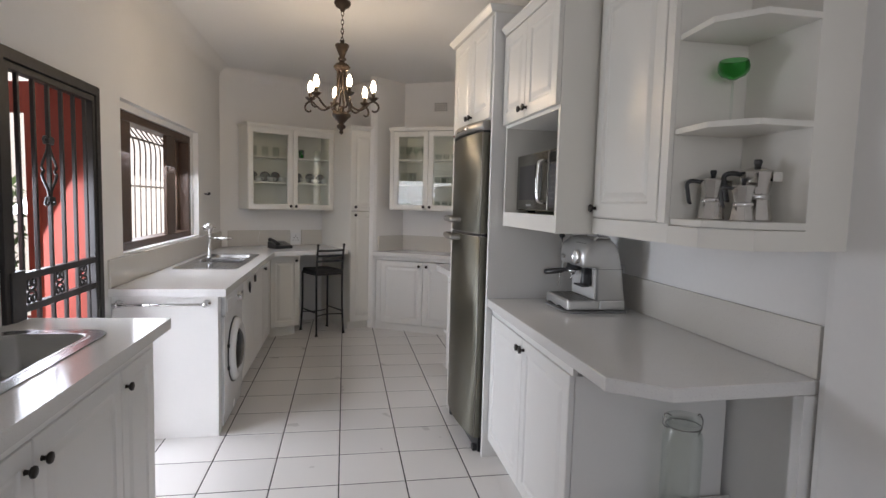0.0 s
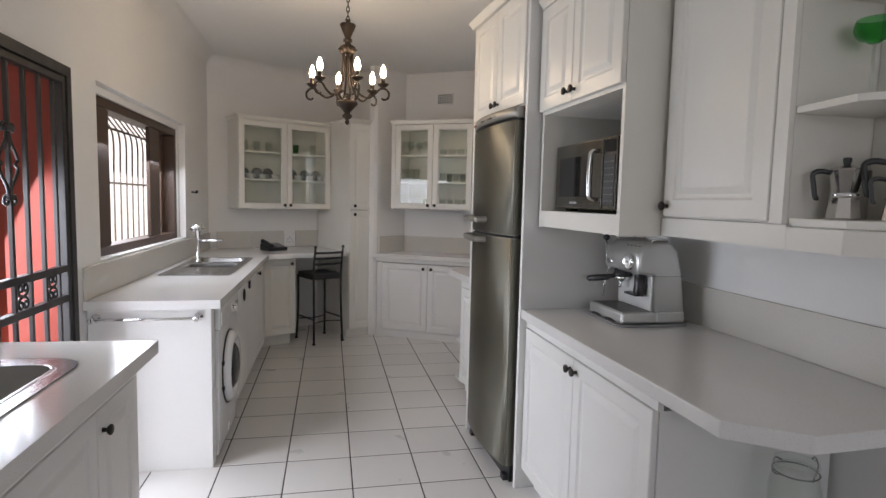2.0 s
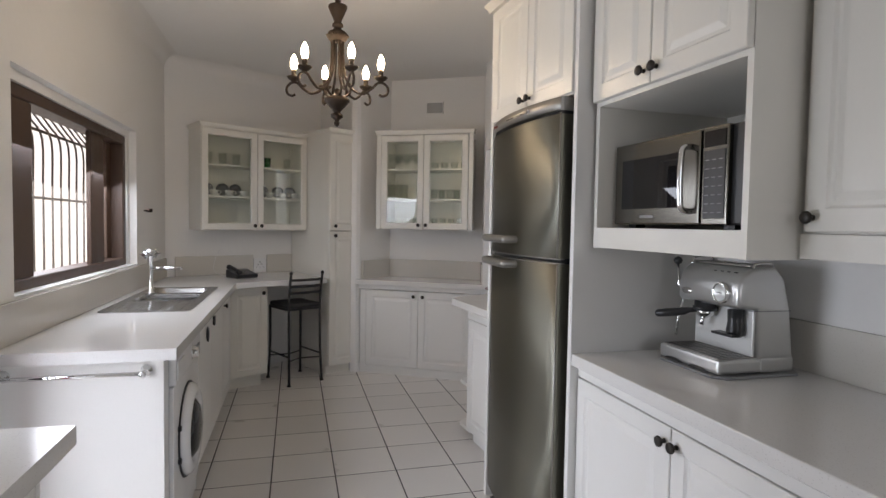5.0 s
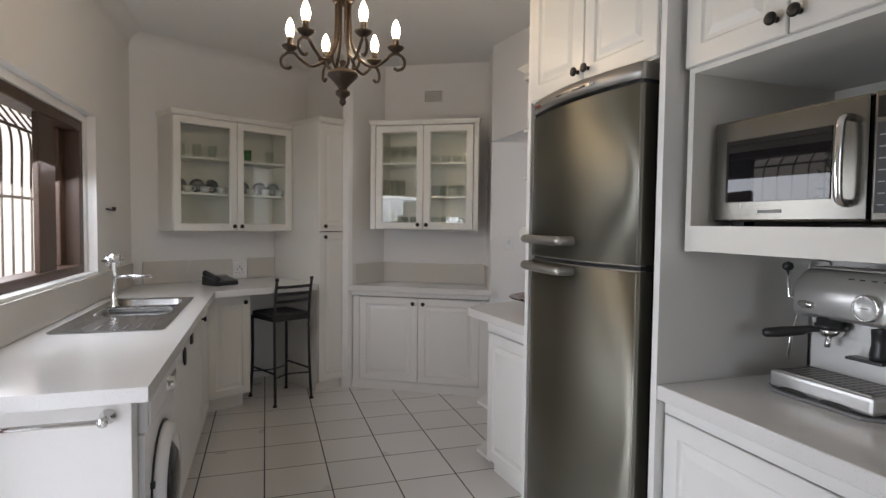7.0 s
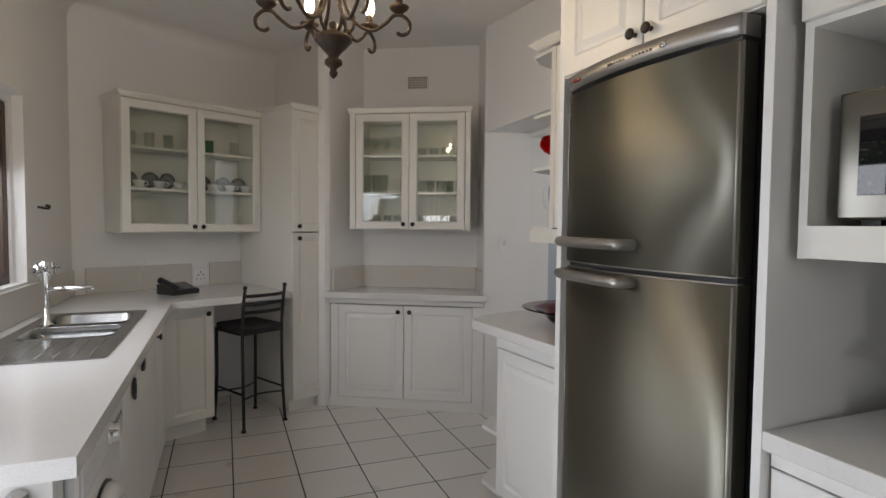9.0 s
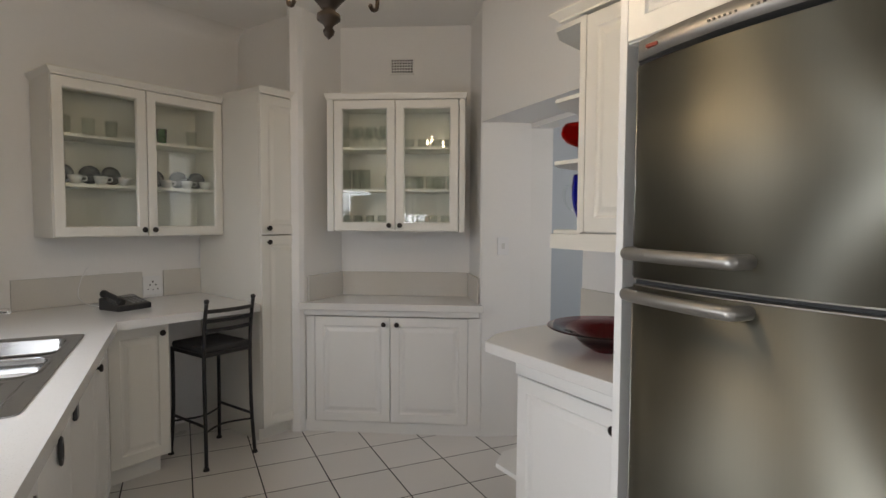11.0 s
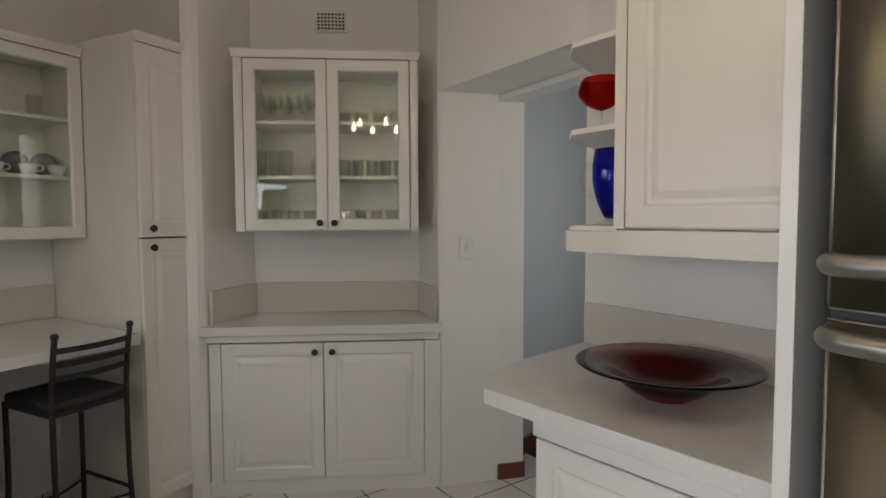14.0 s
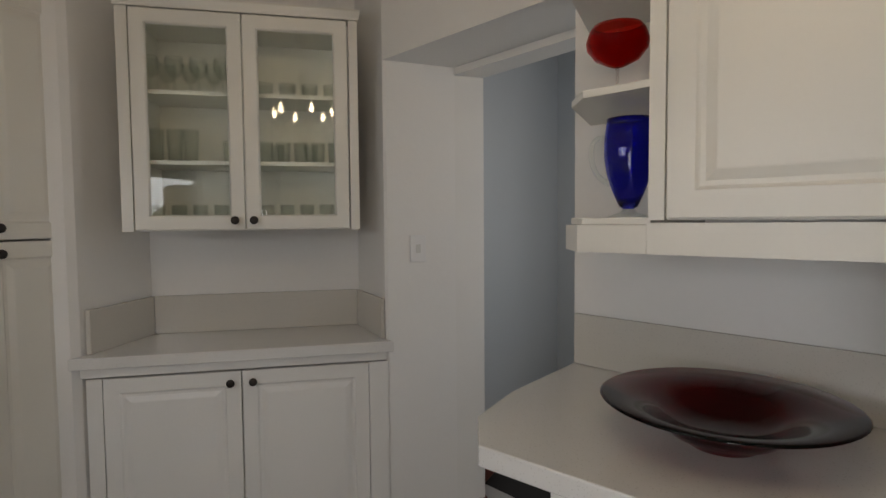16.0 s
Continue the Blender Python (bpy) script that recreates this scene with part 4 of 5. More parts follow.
for xx in (0.05, FW - 0.05):
    part("foot", boxes((xx - 0.02, xx + 0.02, 0.005, 0.03, 0.0, 0.03)), BLACK, fr)

# east run, far
t = thing("base_cabinet", "white base cabinet with one panelled door and open end shelves", "cabinet", at_frame(0.836, 4.48, -84.5))
carcass(t, 0, 0.62, 0.57, 0.08, RZ - 0.046, mat=PAINTW)
part("plinth", boxes((0, 0.62, 0.03, 0.05, 0, 0.08)), PAINTW, t)
part("top_rail", boxes((-0.01, 0.62, -0.018, 0, RZ - 0.11, RZ - 0.046)), PAINTW, t)
door(t, 0.0, 0.60, 0.085, RZ - 0.115, 0.512, RZ - 0.168, mat=PAINTW)
for zz in (0.05, 0.335):
    part("open_shelf", prism(bmesh.new(), [(-0.002, 0.005), (-0.17, 0.005), (-0.25, 0.10), (-0.27, 0.50), (-0.002, 0.55)], zz, zz + 0.02, 0.002), PAINTW, t)

t = thing("wall_cabinet", "off-white wall cabinet with one panelled door and open end shelves", "cabinet", at_frame(1.063, 4.41, -85))
part("carcass", boxes((0.0, 0.53, 0, 0.36, 1.355, 2.20)), PAINT, t)
door(t, 0.035, 0.52, 1.358, 2.195, 0.485, 1.405)
part("stile", boxes((0.0, 0.033, -0.018, -0.001, 1.355, 2.20)), PAINT, t)
part("pelmet", boxes((-0.005, 0.56, -0.014, 0.01, 1.284, 1.350)), PAINT, t)
OD = [(-0.002, 0.0), (-0.165, 0.005), (-0.24, 0.09), (-0.33, 0.362), (-0.002, 0.362)]
for z0, z1 in ((1.346, 1.362), (1.635, 1.652), (1.895, 1.912), (2.19, 2.21)):
    part("open_shelf", prism(bmesh.new(), OD, z0, z1, 0.002), PAINT, t)
part("pelmet", prism(bmesh.new(), [(-0.006, -0.012), (-0.17, -0.008), (-0.252, 0.085), (-0.24, 0.095), (-0.165, 0.01), (-0.006, 0.01)], 1.284, 1.345), PAINT, t)
crown(t, -0.12, 0.56, 0.36, 2.21, 0.03, right=False)

# near west island
t = thing("base_cabinet", "white base cabinets with panelled doors below the sink", "cabinet", at_frame(-0.81, -0.55, 90))
carcass(t, 0, 3.12, 0.48, 0.10, RZ - 0.046, mat=PAINTW, top=False)
part("plinth", boxes((0, 3.12, 0.05, 0.07, 0, 0.10)), PAINTW, t)
part("top_rail", boxes((0, 3.12, -0.022, 0, RZ - 0.110, RZ - 0.046)), PAINTW, t)
part("end_panel", boxes((3.12, 3.14, -0.02, 0.48, 0.0, RZ - 0.046)), PAINTW, t)
EZ = [0.55, 1.10, 1.66, 2.225, 2.80, 3.12]
for i, (a, b) in enumerate(zip(EZ, EZ[1:])):
    kx = b - 0.04 if i in (0, 2) else a + 0.04
    door(t, a, b, 0.105, RZ - 0.115, kx, RZ - 0.185, mat=PAINTW)


# ---- loose things ----
def chandelier(x, y):
    t = thing("chandelier", "aged bronze six-arm chandelier with lit candle bulbs", "chandelier", pose(x, y, 0))
    part("canopy", lathe(bmesh.new(), [(0, 2.75), (0.055, 2.75), (0.056, 2.735), (0.045, 2.715), (0.018, 2.700), (0.012, 2.685), (0, 2.684)], 24), BRONZE, t)
    z, k = 2.69, 0
    while z > 2.50:
        bm = bmesh.new()
        ring = [(0.009 * math.cos(2 * math.pi * i / 10), 0, z - 0.017 + 0.019 * math.sin(2 * math.pi * i / 10)) for i in range(11)]
        tube(bm, ring, 0.003, 6, False)
        part("chain_link", bm, BRONZE, t, at=pose(0, 0, 0, 0, 0, 90 * (k % 2)))
        z, k = z - 0.029, k + 1
    part("vase", lathe(bmesh.new(), [(0, 2.50), (0.016, 2.495), (0.012, 2.475), (0.046, 2.468), (0.048, 2.460), (0.038, 2.435), (0.022, 2.40), (0.018, 2.385), (0.026, 2.378), (0.028, 2.366), (0.018, 2.360), (0.020, 2.350), (0.046, 2.335), (0.052, 2.318), (0.046, 2.30), (0.036, 2.29), (0, 2.285)], 28), BRONZE, t)
    for i in range(12):
        a = 2 * math.pi * i / 12
        part("bead", lathe(bmesh.new(), [(0, -0.006), (0.006, -0.003), (0.006, 0.003), (0, 0.006)], 8, (0.052 * math.cos(a), 0.052 * math.sin(a), 2.318)), BRONZE, t)
    part("finial", lathe(bmesh.new(), [(0, 2.06), (0.016, 2.05), (0.012, 2.03), (0.030, 2.02), (0.062, 2.005), (0.064, 1.99), (0.040, 1.965), (0.022, 1.945), (0.016, 1.935), (0.030, 1.925), (0.030, 1.912), (0.014, 1.90), (0.010, 1.892), (0.015, 1.884), (0.012, 1.874), (0, 1.862)], 28), BRONZE, t)
    for i in range(6):
        a = radians(-17.1 - 60 * i)
        m = pose(0, 0, 0, 0, 0, math.degrees(a))
        up = smooth_path([(0.028, 0, 2.30), (0.030, 0, 2.20), (0.040, 0, 2.12), (0.075, 0, 2.055), (0.13, 0, 2.03), (0.175, 0, 2.055), (0.205, 0, 2.083), (0.235, 0, 2.083), (0.258, 0, 2.06), (0.255, 0, 2.030), (0.232, 0, 2.018), (0.215, 0, 2.026)], 6)
        arm = part("arm", tube(bmesh.new(), up, 0.0065, 8), BRONZE, t, at=m)
        part("leaf", tube(bmesh.new(), smooth_path([(0.03, 0, 2.01), (0.062, 0, 2.03), (0.07, 0, 2.07), (0.055, 0, 2.085)], 4), [0.006] * 12 + [0.003], 6), BRONZE, t, at=m)
        part("drip_pan", lathe(bmesh.new(), [(0, 2.088), (0.012, 2.09), (0.030, 2.104), (0.036, 2.112), (0.033, 2.114), (0.014, 2.104), (0, 2.104)], 18, (0.222, 0, 0)), BRONZE, arm)
        part("candle_sleeve", lathe(bmesh.new(), [(0, 2.104), (0.0125, 2.104), (0.0125, 2.15), (0, 2.15)], 16, (0.222, 0, 0)), BRONZE, arm)
        part("bulb", lathe(bmesh.new(), [(0, 2.15), (0.012, 2.15), (0.013, 2.157), (0.0175, 2.172), (0.0175, 2.184), (0.013, 2.205), (0.006, 2.222), (0, 2.228)], 16, (0.222, 0, 0)), BULB, arm, "lit candle-shaped bulb")


chandelier(-0.035, 4.07)

# bar stool at the desk
st = thing("bar_stool", "black metal bar stool with ladder back and dark padded seat", "stool", pose(-0.235, 6.155, 0, 0, 0, 29))
SW, SD = 0.148, 0.165
for sx in (-1, 1):
    part("back_leg", tube(bmesh.new(), smooth_path([(sx * (SW + 0.008), -SD - 0.022, 0.008), (sx * SW, -SD - 0.004, 0.30), (sx * SW, -SD, 0.64), (sx * SW, -SD - 0.012, 0.80), (sx * SW, -SD - 0.035, 0.935)], 4), 0.0105, 10), IRON, st)
    part("post_ball", lathe(bmesh.new(), [(0, -0.015), (0.012, -0.009), (0.015, 0), (0.012, 0.010), (0, 0.015)], 12, (sx * SW, -SD - 0.036, 0.947)), IRON, st)
    part("front_leg", tube(bmesh.new(), smooth_path([(sx * (SW + 0.01), SD + 0.02, 0.008), (sx * SW, SD, 0.30), (sx * SW, SD, 0.635)], 4), 0.0105, 10), IRON, st)
    for sy in (-1, 1):
        part("foot_cap", lathe(bmesh.new(), [(0, 0), (0.017, 0), (0.017, 0.008), (0.011, 0.018), (0, 0.018)], 12, (sx * (SW + 0.009), sy * (SD + 0.021), 0)), IRON, st)
    part("side_rung", tube(bmesh.new(), [(sx * SW, -SD, 0.24), (sx * SW, SD, 0.24)], 0.008, 8), IRON, st)
part("front_rung", tube(bmesh.new(), smooth_path([(-SW, -SD, 0.205), (0, -SD + 0.06, 0.205), (SW, -SD, 0.205)], 6), 0.006, 8), IRON, st)
part("rear_rung", tube(bmesh.new(), smooth_path([(-SW, SD, 0.205), (0, SD - 0.06, 0.205), (SW, SD, 0.205)], 6), 0.006, 8), IRON, st)
for zz in (0.89, 0.835, 0.78):
    bm = bmesh.new()
    off = -SD - 0.014 - 0.02 * (zz - 0.78) / 0.11
    pts = [(-SW, off), (-0.07, off - 0.018), (0, off - 0.023), (0.07, off - 0.018), (SW, off), (SW, off + 0.008), (0.07, off - 0.010), (0, off - 0.015), (-0.07, off - 0.010), (-SW, off + 0.008)]
    part("back_slat", prism(bm, pts, zz - 0.011, zz + 0.011), IRON, st)
part("seat_frame", rings(bmesh.new(), -SW - 0.008, SW + 0.008, -SD - 0.008, SD + 0.008, 0.0, [(0, 0), (0, -0.02), (0.016, -0.02), (0.016, 0)], True), IRON, st, at=pose(0, 0, 0.63, -90) )
bm = boxes((-SW - 0.004, SW + 0.004, -SD - 0.002, SD + 0.004, 0.645, 0.683), bevel=0.016)
for v in bm.verts:
    if v.co.z > 0.665:
        v.co.z += 0.012 * max(0, 1 - (v.co.x / 0.16) ** 2)
part("seat", bm, SEATM, st, "dark padded seat")

# espresso machine
cm = thing("espresso_machine", "silver espresso machine with gauge and portafilter", "coffee machine", at_frame(1.055, 2.918, -90) @ pose(0, 0, RZ))
CW = 0.292
bm = bmesh.new()
prism(bm, [(-0.03, 0.03), (0.02, -0.012), (CW - 0.02, -0.012), (CW + 0.015, 0.03), (CW + 0.015, 0.30), (CW - 0.02, 0.325), (0.02, 0.325), (-0.03, 0.28)], 0.0005, 0.010, 0.003)
part("base_plate", bm, GREYP, cm, "grey base mat")
tray = part("drip_tray", boxes((0.0, CW, 0.0, 0.165, 0.014, 0.060), bevel=0.010), SILVER, cm)
for xx in (0.075, 0.20):
    bm = bmesh.new()
    pts = [(xx - 0.045, 0.0125)] + [(xx + 0.045 * math.cos(radians(180 - 18 * i)), 0.0125 + 0.011 * math.sin(radians(18 * i))) for i in range(1, 10)] + [(xx + 0.045, 0.0125)]
    f = bm.faces.new([bm.verts.new((u, -0.0008, z)) for u, z in pts])
    r = bmesh.ops.extrude_face_region(bm, geom=[f])
    bmesh.ops.translate(bm, vec=(0, 0.006, 0), verts=[g for g in r["geom"] if isinstance(g, bmesh.types.BMVert)])
    bmesh.ops.recalc_face_normals(bm, faces=bm.faces[:])
    part("finger_notch", bm, GREYD, tray, "dark curved notch")
part("drip_grid", boxes((0.012, CW - 0.012, 0.010, 0.155, 0.058, 0.0635), bevel=0.002), SILVERH, cm, "perforated grid of the drip tray")
for i in range(13):
    for j in range(5):
        u, v = 0.026 + 0.020 * i, 0.024 + 0.027 * j
        part("grid_slot", boxes((u - 0.0055, u + 0.0055, v - 0.009, v + 0.009, 0.0630, 0.0642)), BLACK, cm)
part("base", boxes((0.004, CW - 0.004, 0.165, 0.30, 0.012, 0.062), bevel=0.008), SILVER, cm)
bm = bmesh.new()
side = [(0.150, 0.055), (0.145, 0.218), (0.078, 0.222), (0.070, 0.236), (0.070, 0.288), (0.082, 0.325), (0.112, 0.350), (0.160, 0.358), (0.215, 0.356), (0.252, 0.318), (0.278, 0.215), (0.298, 0.055)]
n = len(side)
lo, hi = [bm.verts.new((0.002, a, b)) for a, b in side], [bm.verts.new((CW - 0.002, a, b)) for a, b in side]
fs = [bm.faces.new(lo), bm.faces.new(hi)] + [bm.faces.new((lo[i], lo[(i + 1) % n], hi[(i + 1) % n], hi[i])) for i in range(n)]
bmesh.ops.recalc_face_normals(bm, faces=fs)
ends = [e for f in fs[:2] for e in f.edges]
bmesh.ops.bevel(bm, geom=ends, offset=0.013, segments=3, affect="EDGES", profile=0.5)
for f in bm.faces:
    f.smooth = True
part("body", bm, SILVER, cm)
part("head_seam", boxes((0.001, CW - 0.001, 0.130, 0.276, 0.2125, 0.2150)), GREYP, cm)
part("back_plate", boxes((0.015, CW - 0.012, 0.138, 0.148, 0.064, 0.216), bevel=0.002), SILVERL, cm, "pale satin splash plate")
g = part("gauge", lathe(bmesh.new(), [(0, 0), (0.034, 0), (0.036, 0.004), (0.035, 0.015), (0.030, 0.018), (0.029, 0.012), (0, 0.012)], 28), CHROME, cm, "round pressure gauge", pose(0.222, 0.071, 0.268, 90))
part("gauge_face", lathe(bmesh.new(), [(0, 0.0125), (0.0285, 0.0125), (0.0285, 0.0135), (0, 0.0135)], 24), SILVERL, g)
part("gauge_needle", boxes((-0.014, 0.008, -0.0015, 0.0015, 0.0135, 0.015)), BLACK, g)
part("badge", lathe(bmesh.new(), [(0, 0), (0.020, 0), (0.019, 0.005), (0, 0.006)], 20), CHROME, cm, "oval chrome maker plate", pose(0.050, 0.071, 0.256, 90) @ Matrix.Diagonal((1.35, 0.6, 1, 1)))
gh = part("group_head", lathe(bmesh.new(), [(0, 0), (0.040, 0), (0.042, 0.012), (0.036, 0.014), (0.036, 0.034), (0, 0.034)], 24), BLACK, cm, at=pose(0.098, 0.108, 0.192))
pf = part("portafilter", lathe(bmesh.new(), [(0, 0), (0.020, 0), (0.030, 0.012), (0.033, 0.026), (0, 0.026)], 24), CHROME, cm, at=pose(0.098, 0.108, 0.168))
part("handle", tube(bmesh.new(), [(-0.022, -0.018, 0.020), (-0.040, -0.034, 0.018), (-0.052, -0.045, 0.012), (-0.088, -0.078, 0.003), (-0.118, -0.106, -0.004), (-0.124, -0.112, -0.005)], [0.008, 0.010, 0.0135, 0.0155, 0.0140, 0.008], 12), BLACK, pf, "black portafilter handle")
part("spout", tube(bmesh.new(), [(0, -0.006, 0.004), (0, -0.010, -0.014), (0, -0.012, -0.028)], 0.008, 8), CHROME, pf)
ta = part("tamper", lathe(bmesh.new(), [(0, 0), (0.026, 0), (0.028, 0.02), (0.024, 0.045), (0.026, 0.085), (0, 0.090)], 20), BLACK, cm, "black grinder outlet under the head", pose(0.228, 0.118, 0.126))
part("tamper_fork", boxes((0.155, 0.250, 0.085, 0.125, 0.122, 0.131), bevel=0.003), BLACK, cm)
lv = part("steam_lever", tube(bmesh.new(), [(0.004, 0.098, 0.262), (-0.022, 0.090, 0.268), (-0.028, 0.088, 0.345)], 0.005, 8), CHROME, cm)
part("lever_knob", lathe(bmesh.new(), [(0, -0.016), (0.013, -0.009), (0.016, 0), (0.013, 0.010), (0, 0.016)], 14, (-0.028, 0.088, 0.358)), BLACK, lv)
part("steam_wand", tube(bmesh.new(), [(0.012, 0.085, 0.222), (0.004, 0.070, 0.15), (0.0, 0.066, 0.085)], 0.005, 8), CHROME, cm)
for i in range(4):
    part("vent_slot", boxes((0.150 + 0.030 * i, 0.163 + 0.030 * i, 0.0935, 0.0990, 0.333, 0.338)), BLACK, cm)
part("cup_rail", tube(bmesh.new(), smooth_path([(0.012, 0.21, 0.356), (0.012, 0.20, 0.376), (0.012, 0.13, 0.374), (0.018, 0.115, 0.352)], 4), 0.004, 8), CHROME, cm)
part("cup_rail", tube(bmesh.new(), smooth_path([(CW - 0.012, 0.21, 0.356), (CW - 0.012, 0.20, 0.368), (CW - 0.012, 0.14, 0.366), (CW - 0.012, 0.13, 0.350)], 4), 0.004, 8), CHROME, cm)
part("cup_tray", boxes((0.02, CW - 0.02, 0.125, 0.215, 0.356, 0.362), bevel=0.002), SILVERH, cm)

# microwave
mo = thing("microwave_oven", "stainless steel microwave oven with black control panel", "microwave", at_frame(0.905, 2.985, -88.5) @ pose(0, 0, 1.3765))
part("case", boxes((0.0, 0.575, 0.004, 0.40, 0.012, 0.292), bevel=0.006), BLACK, mo)
dr = part("door", boxes((0.0, 0.425, -0.012, 0.011, 0.012, 0.292), bevel=0.006), MSTEEL, mo, "brushed steel microwave door")
part("window", boxes((0.045, 0.345, -0.0145, -0.0118, 0.065, 0.235), bevel=0.001), DARKG, dr, "dark glass window")
part("handle", tube(bmesh.new(), smooth_path([(0.385, -0.013, 0.245), (0.385, -0.040, 0.238), (0.385, -0.046, 0.20), (0.385, -0.048, 0.15), (0.385, -0.046, 0.09), (0.385, -0.040, 0.060), (0.385, -0.013, 0.052)], 4), 0.009, 10), CHROME, dr, "vertical steel bar handle")
part("nameplate", boxes((0.15, 0.22, -0.0132, -0.0118, 0.034, 0.043)), GREYP, dr)
cp = part("control_panel", boxes((0.434, 0.53, -0.012, 0.011, 0.012, 0.292), bevel=0.004), MSTEEL, mo)
part("keypad", boxes((0.442, 0.522, -0.0145, -0.0118, 0.03, 0.225), bevel=0.001), BLACK, cp, "black keypad")
part("display", boxes((0.442, 0.522, -0.0145, -0.0118, 0.235, 0.280), bevel=0.001), DARKG, cp)
for r in range(7):
    for c in range(3):
        part("key_print", boxes((0.449 + 0.025 * c, 0.463 + 0.025 * c, -0.0152, -0.0143, 0.046 + 0.025 * r, 0.0485 + 0.025 * r)), LABEL, cp)
for xx in (0.05, 0.50):
    part("foot", boxes((xx - 0.02, xx + 0.02, 0.03, 0.07, 0.0, 0.013)), BLACK, mo)


# moka pots
def flat(bm):
    for f in bm.faces:
        f.smooth = False
    return bm


def moka(x, y, h, turn):
    t = thing("moka_pot", "polished aluminium moka pot with black handle", "coffee pot", pose(x, y, 1.3855, 0, 0, turn), "moka pots on the shelf")
    k = h / 0.17
    part("boiler", flat(lathe(bmesh.new(), [(0, 0), (0.046 * k, 0), (0.047 * k, 0.004 * k), (0.038 * k, 0.065 * k), (0, 0.065 * k)], 8)), ALU, t)
    part("collar", lathe(bmesh.new(), [(0, 0.064 * k), (0.040 * k, 0.064 * k), (0.041 * k, 0.074 * k), (0.036 * k, 0.08 * k), (0, 0.08 * k)], 24), CHROME, t)
    part("jug", flat(lathe(bmesh.new(), [(0, 0.08 * k), (0.033 * k, 0.08 * k), (0.047 * k, 0.145 * k), (0, 0.145 * k)], 8)), ALU, t)
    part("spout", prism(bmesh.new(), [(0.04 * k, -0.013 * k), (0.066 * k, 0), (0.04 * k, 0.013 * k)], 0.118 * k, 0.145 * k), ALU, t)
    ld = part("lid", flat(lathe(bmesh.new(), [(0, 0.145 * k), (0.048 * k, 0.145 * k), (0.045 * k, 0.150 * k), (0.012 * k, 0.160 * k), (0, 0.160 * k)], 8)), ALU, t)
    part("lid_knob", lathe(bmesh.new(), [(0, 0.159 * k), (0.008 * k, 0.159 * k), (0.012 * k, 0.175 * k), (0.010 * k, 0.182 * k), (0, 0.183 * k)], 12), BLACK, ld)
    part("handle", tube(bmesh.new(), smooth_path([(-0.042 * k, 0, 0.138 * k), (-0.070 * k, 0, 0.142 * k), (-0.088 * k, 0, 0.132 * k), (-0.085 * k, 0, 0.105 * k), (-0.078 * k, 0, 0.065 * k), (-0.070 * k, 0, 0.062 * k)], 4), 0.0075 * k, 8), BLACK, t, "black plastic handle")


moka(1.13, 1.714, 0.144, -25)
moka(1.213, 1.626, 0.172, -35)
moka(1.13, 1.575, 0.116, -25)


def shell(prof, w):
    """A thin-walled turned vessel: outer profile up, inner profile down."""
    return prof + [(max(r - w, 0.0), z + (w if i == len(prof) - 1 else 0)) for i, (r, z) in reversed(list(enumerate(prof[1:], 1)))]


def stemmed(name, label, mat, x, y, z, bowl, stem_h, foot_r):
    t = thing(name, label, "glass", pose(x, y, z))
    part("foot", lathe(bmesh.new(), [(0, 0), (foot_r, 0), (foot_r, 0.003), (0.008, 0.008), (0.004, 0.014), (0.004, stem_h), (0, stem_h)], 24), TUMBLER, t, "clear glass foot and stem")
    pr = [(r, zz + stem_h) for r, zz in bowl]
    inner = [(max(r - 0.004, 0), zz + 0.004) for r, zz in pr]
    part("bowl", lathe(bmesh.new(), pr + [(r, zz if i else zz - 0.003) for i, (r, zz) in enumerate(reversed(inner))], 32), mat, t, "coloured glass bowl")


stemmed("goblet", "large red glass goblet on a clear stem", REDG, 1.155, 4.545, 1.6525, [(0, 0), (0.016, 0.004), (0.050, 0.020), (0.070, 0.045), (0.073, 0.062), (0.066, 0.086), (0.058, 0.098)], 0.062, 0.036)
stemmed("goblet", "small cut green glass goblet on a clear stem", GREENG, 1.165, 1.70, 1.6705, [(0, 0), (0.012, 0.001), (0.018, 0.006), (0.034, 0.012), (0.044, 0.026), (0.046, 0.038), (0.043, 0.052), (0.041, 0.058)], 0.145, 0.032)

jg = thing("jug", "cobalt blue glass jug with clear twisted handle and foot", "jug", pose(1.185, 4.53, 1.3625, 0, 0, -45))
part("foot", lathe(bmesh.new(), [(0, 0), (0.046, 0), (0.046, 0.003), (0.020, 0.012), (0.014, 0.020), (0, 0.020)], 28), TUMBLER, jg, "clear glass foot")
pr = [(0.012, 0.020), (0.022, 0.026), (0.038, 0.062), (0.052, 0.105), (0.058, 0.145), (0.058, 0.185), (0.053, 0.225), (0.052, 0.236)]
bm = lathe(bmesh.new(), [(0, 0.020)] + pr + [(r - 0.004, z) for r, z in reversed(pr[1:])] + [(0, 0.030)], 32)
for v in bm.verts:
    if v.co.z > 0.2 and v.co.x > 0.03 and abs(v.co.y) < 0.025:
        v.co.x += 0.014 * (v.co.z - 0.2) / 0.036
        v.co.z += 0.006
part("body", bm, BLUEG, jg, "cobalt blue glass body")
part("handle", tube(bmesh.new(), smooth_path([(-0.050, 0, 0.185), (-0.072, 0, 0.190), (-0.088, 0, 0.170), (-0.088, 0, 0.135), (-0.074, 0, 0.100), (-0.046, 0, 0.080)], 5), 0.0065, 8), TUMBLER, jg, "clear twisted glass handle")

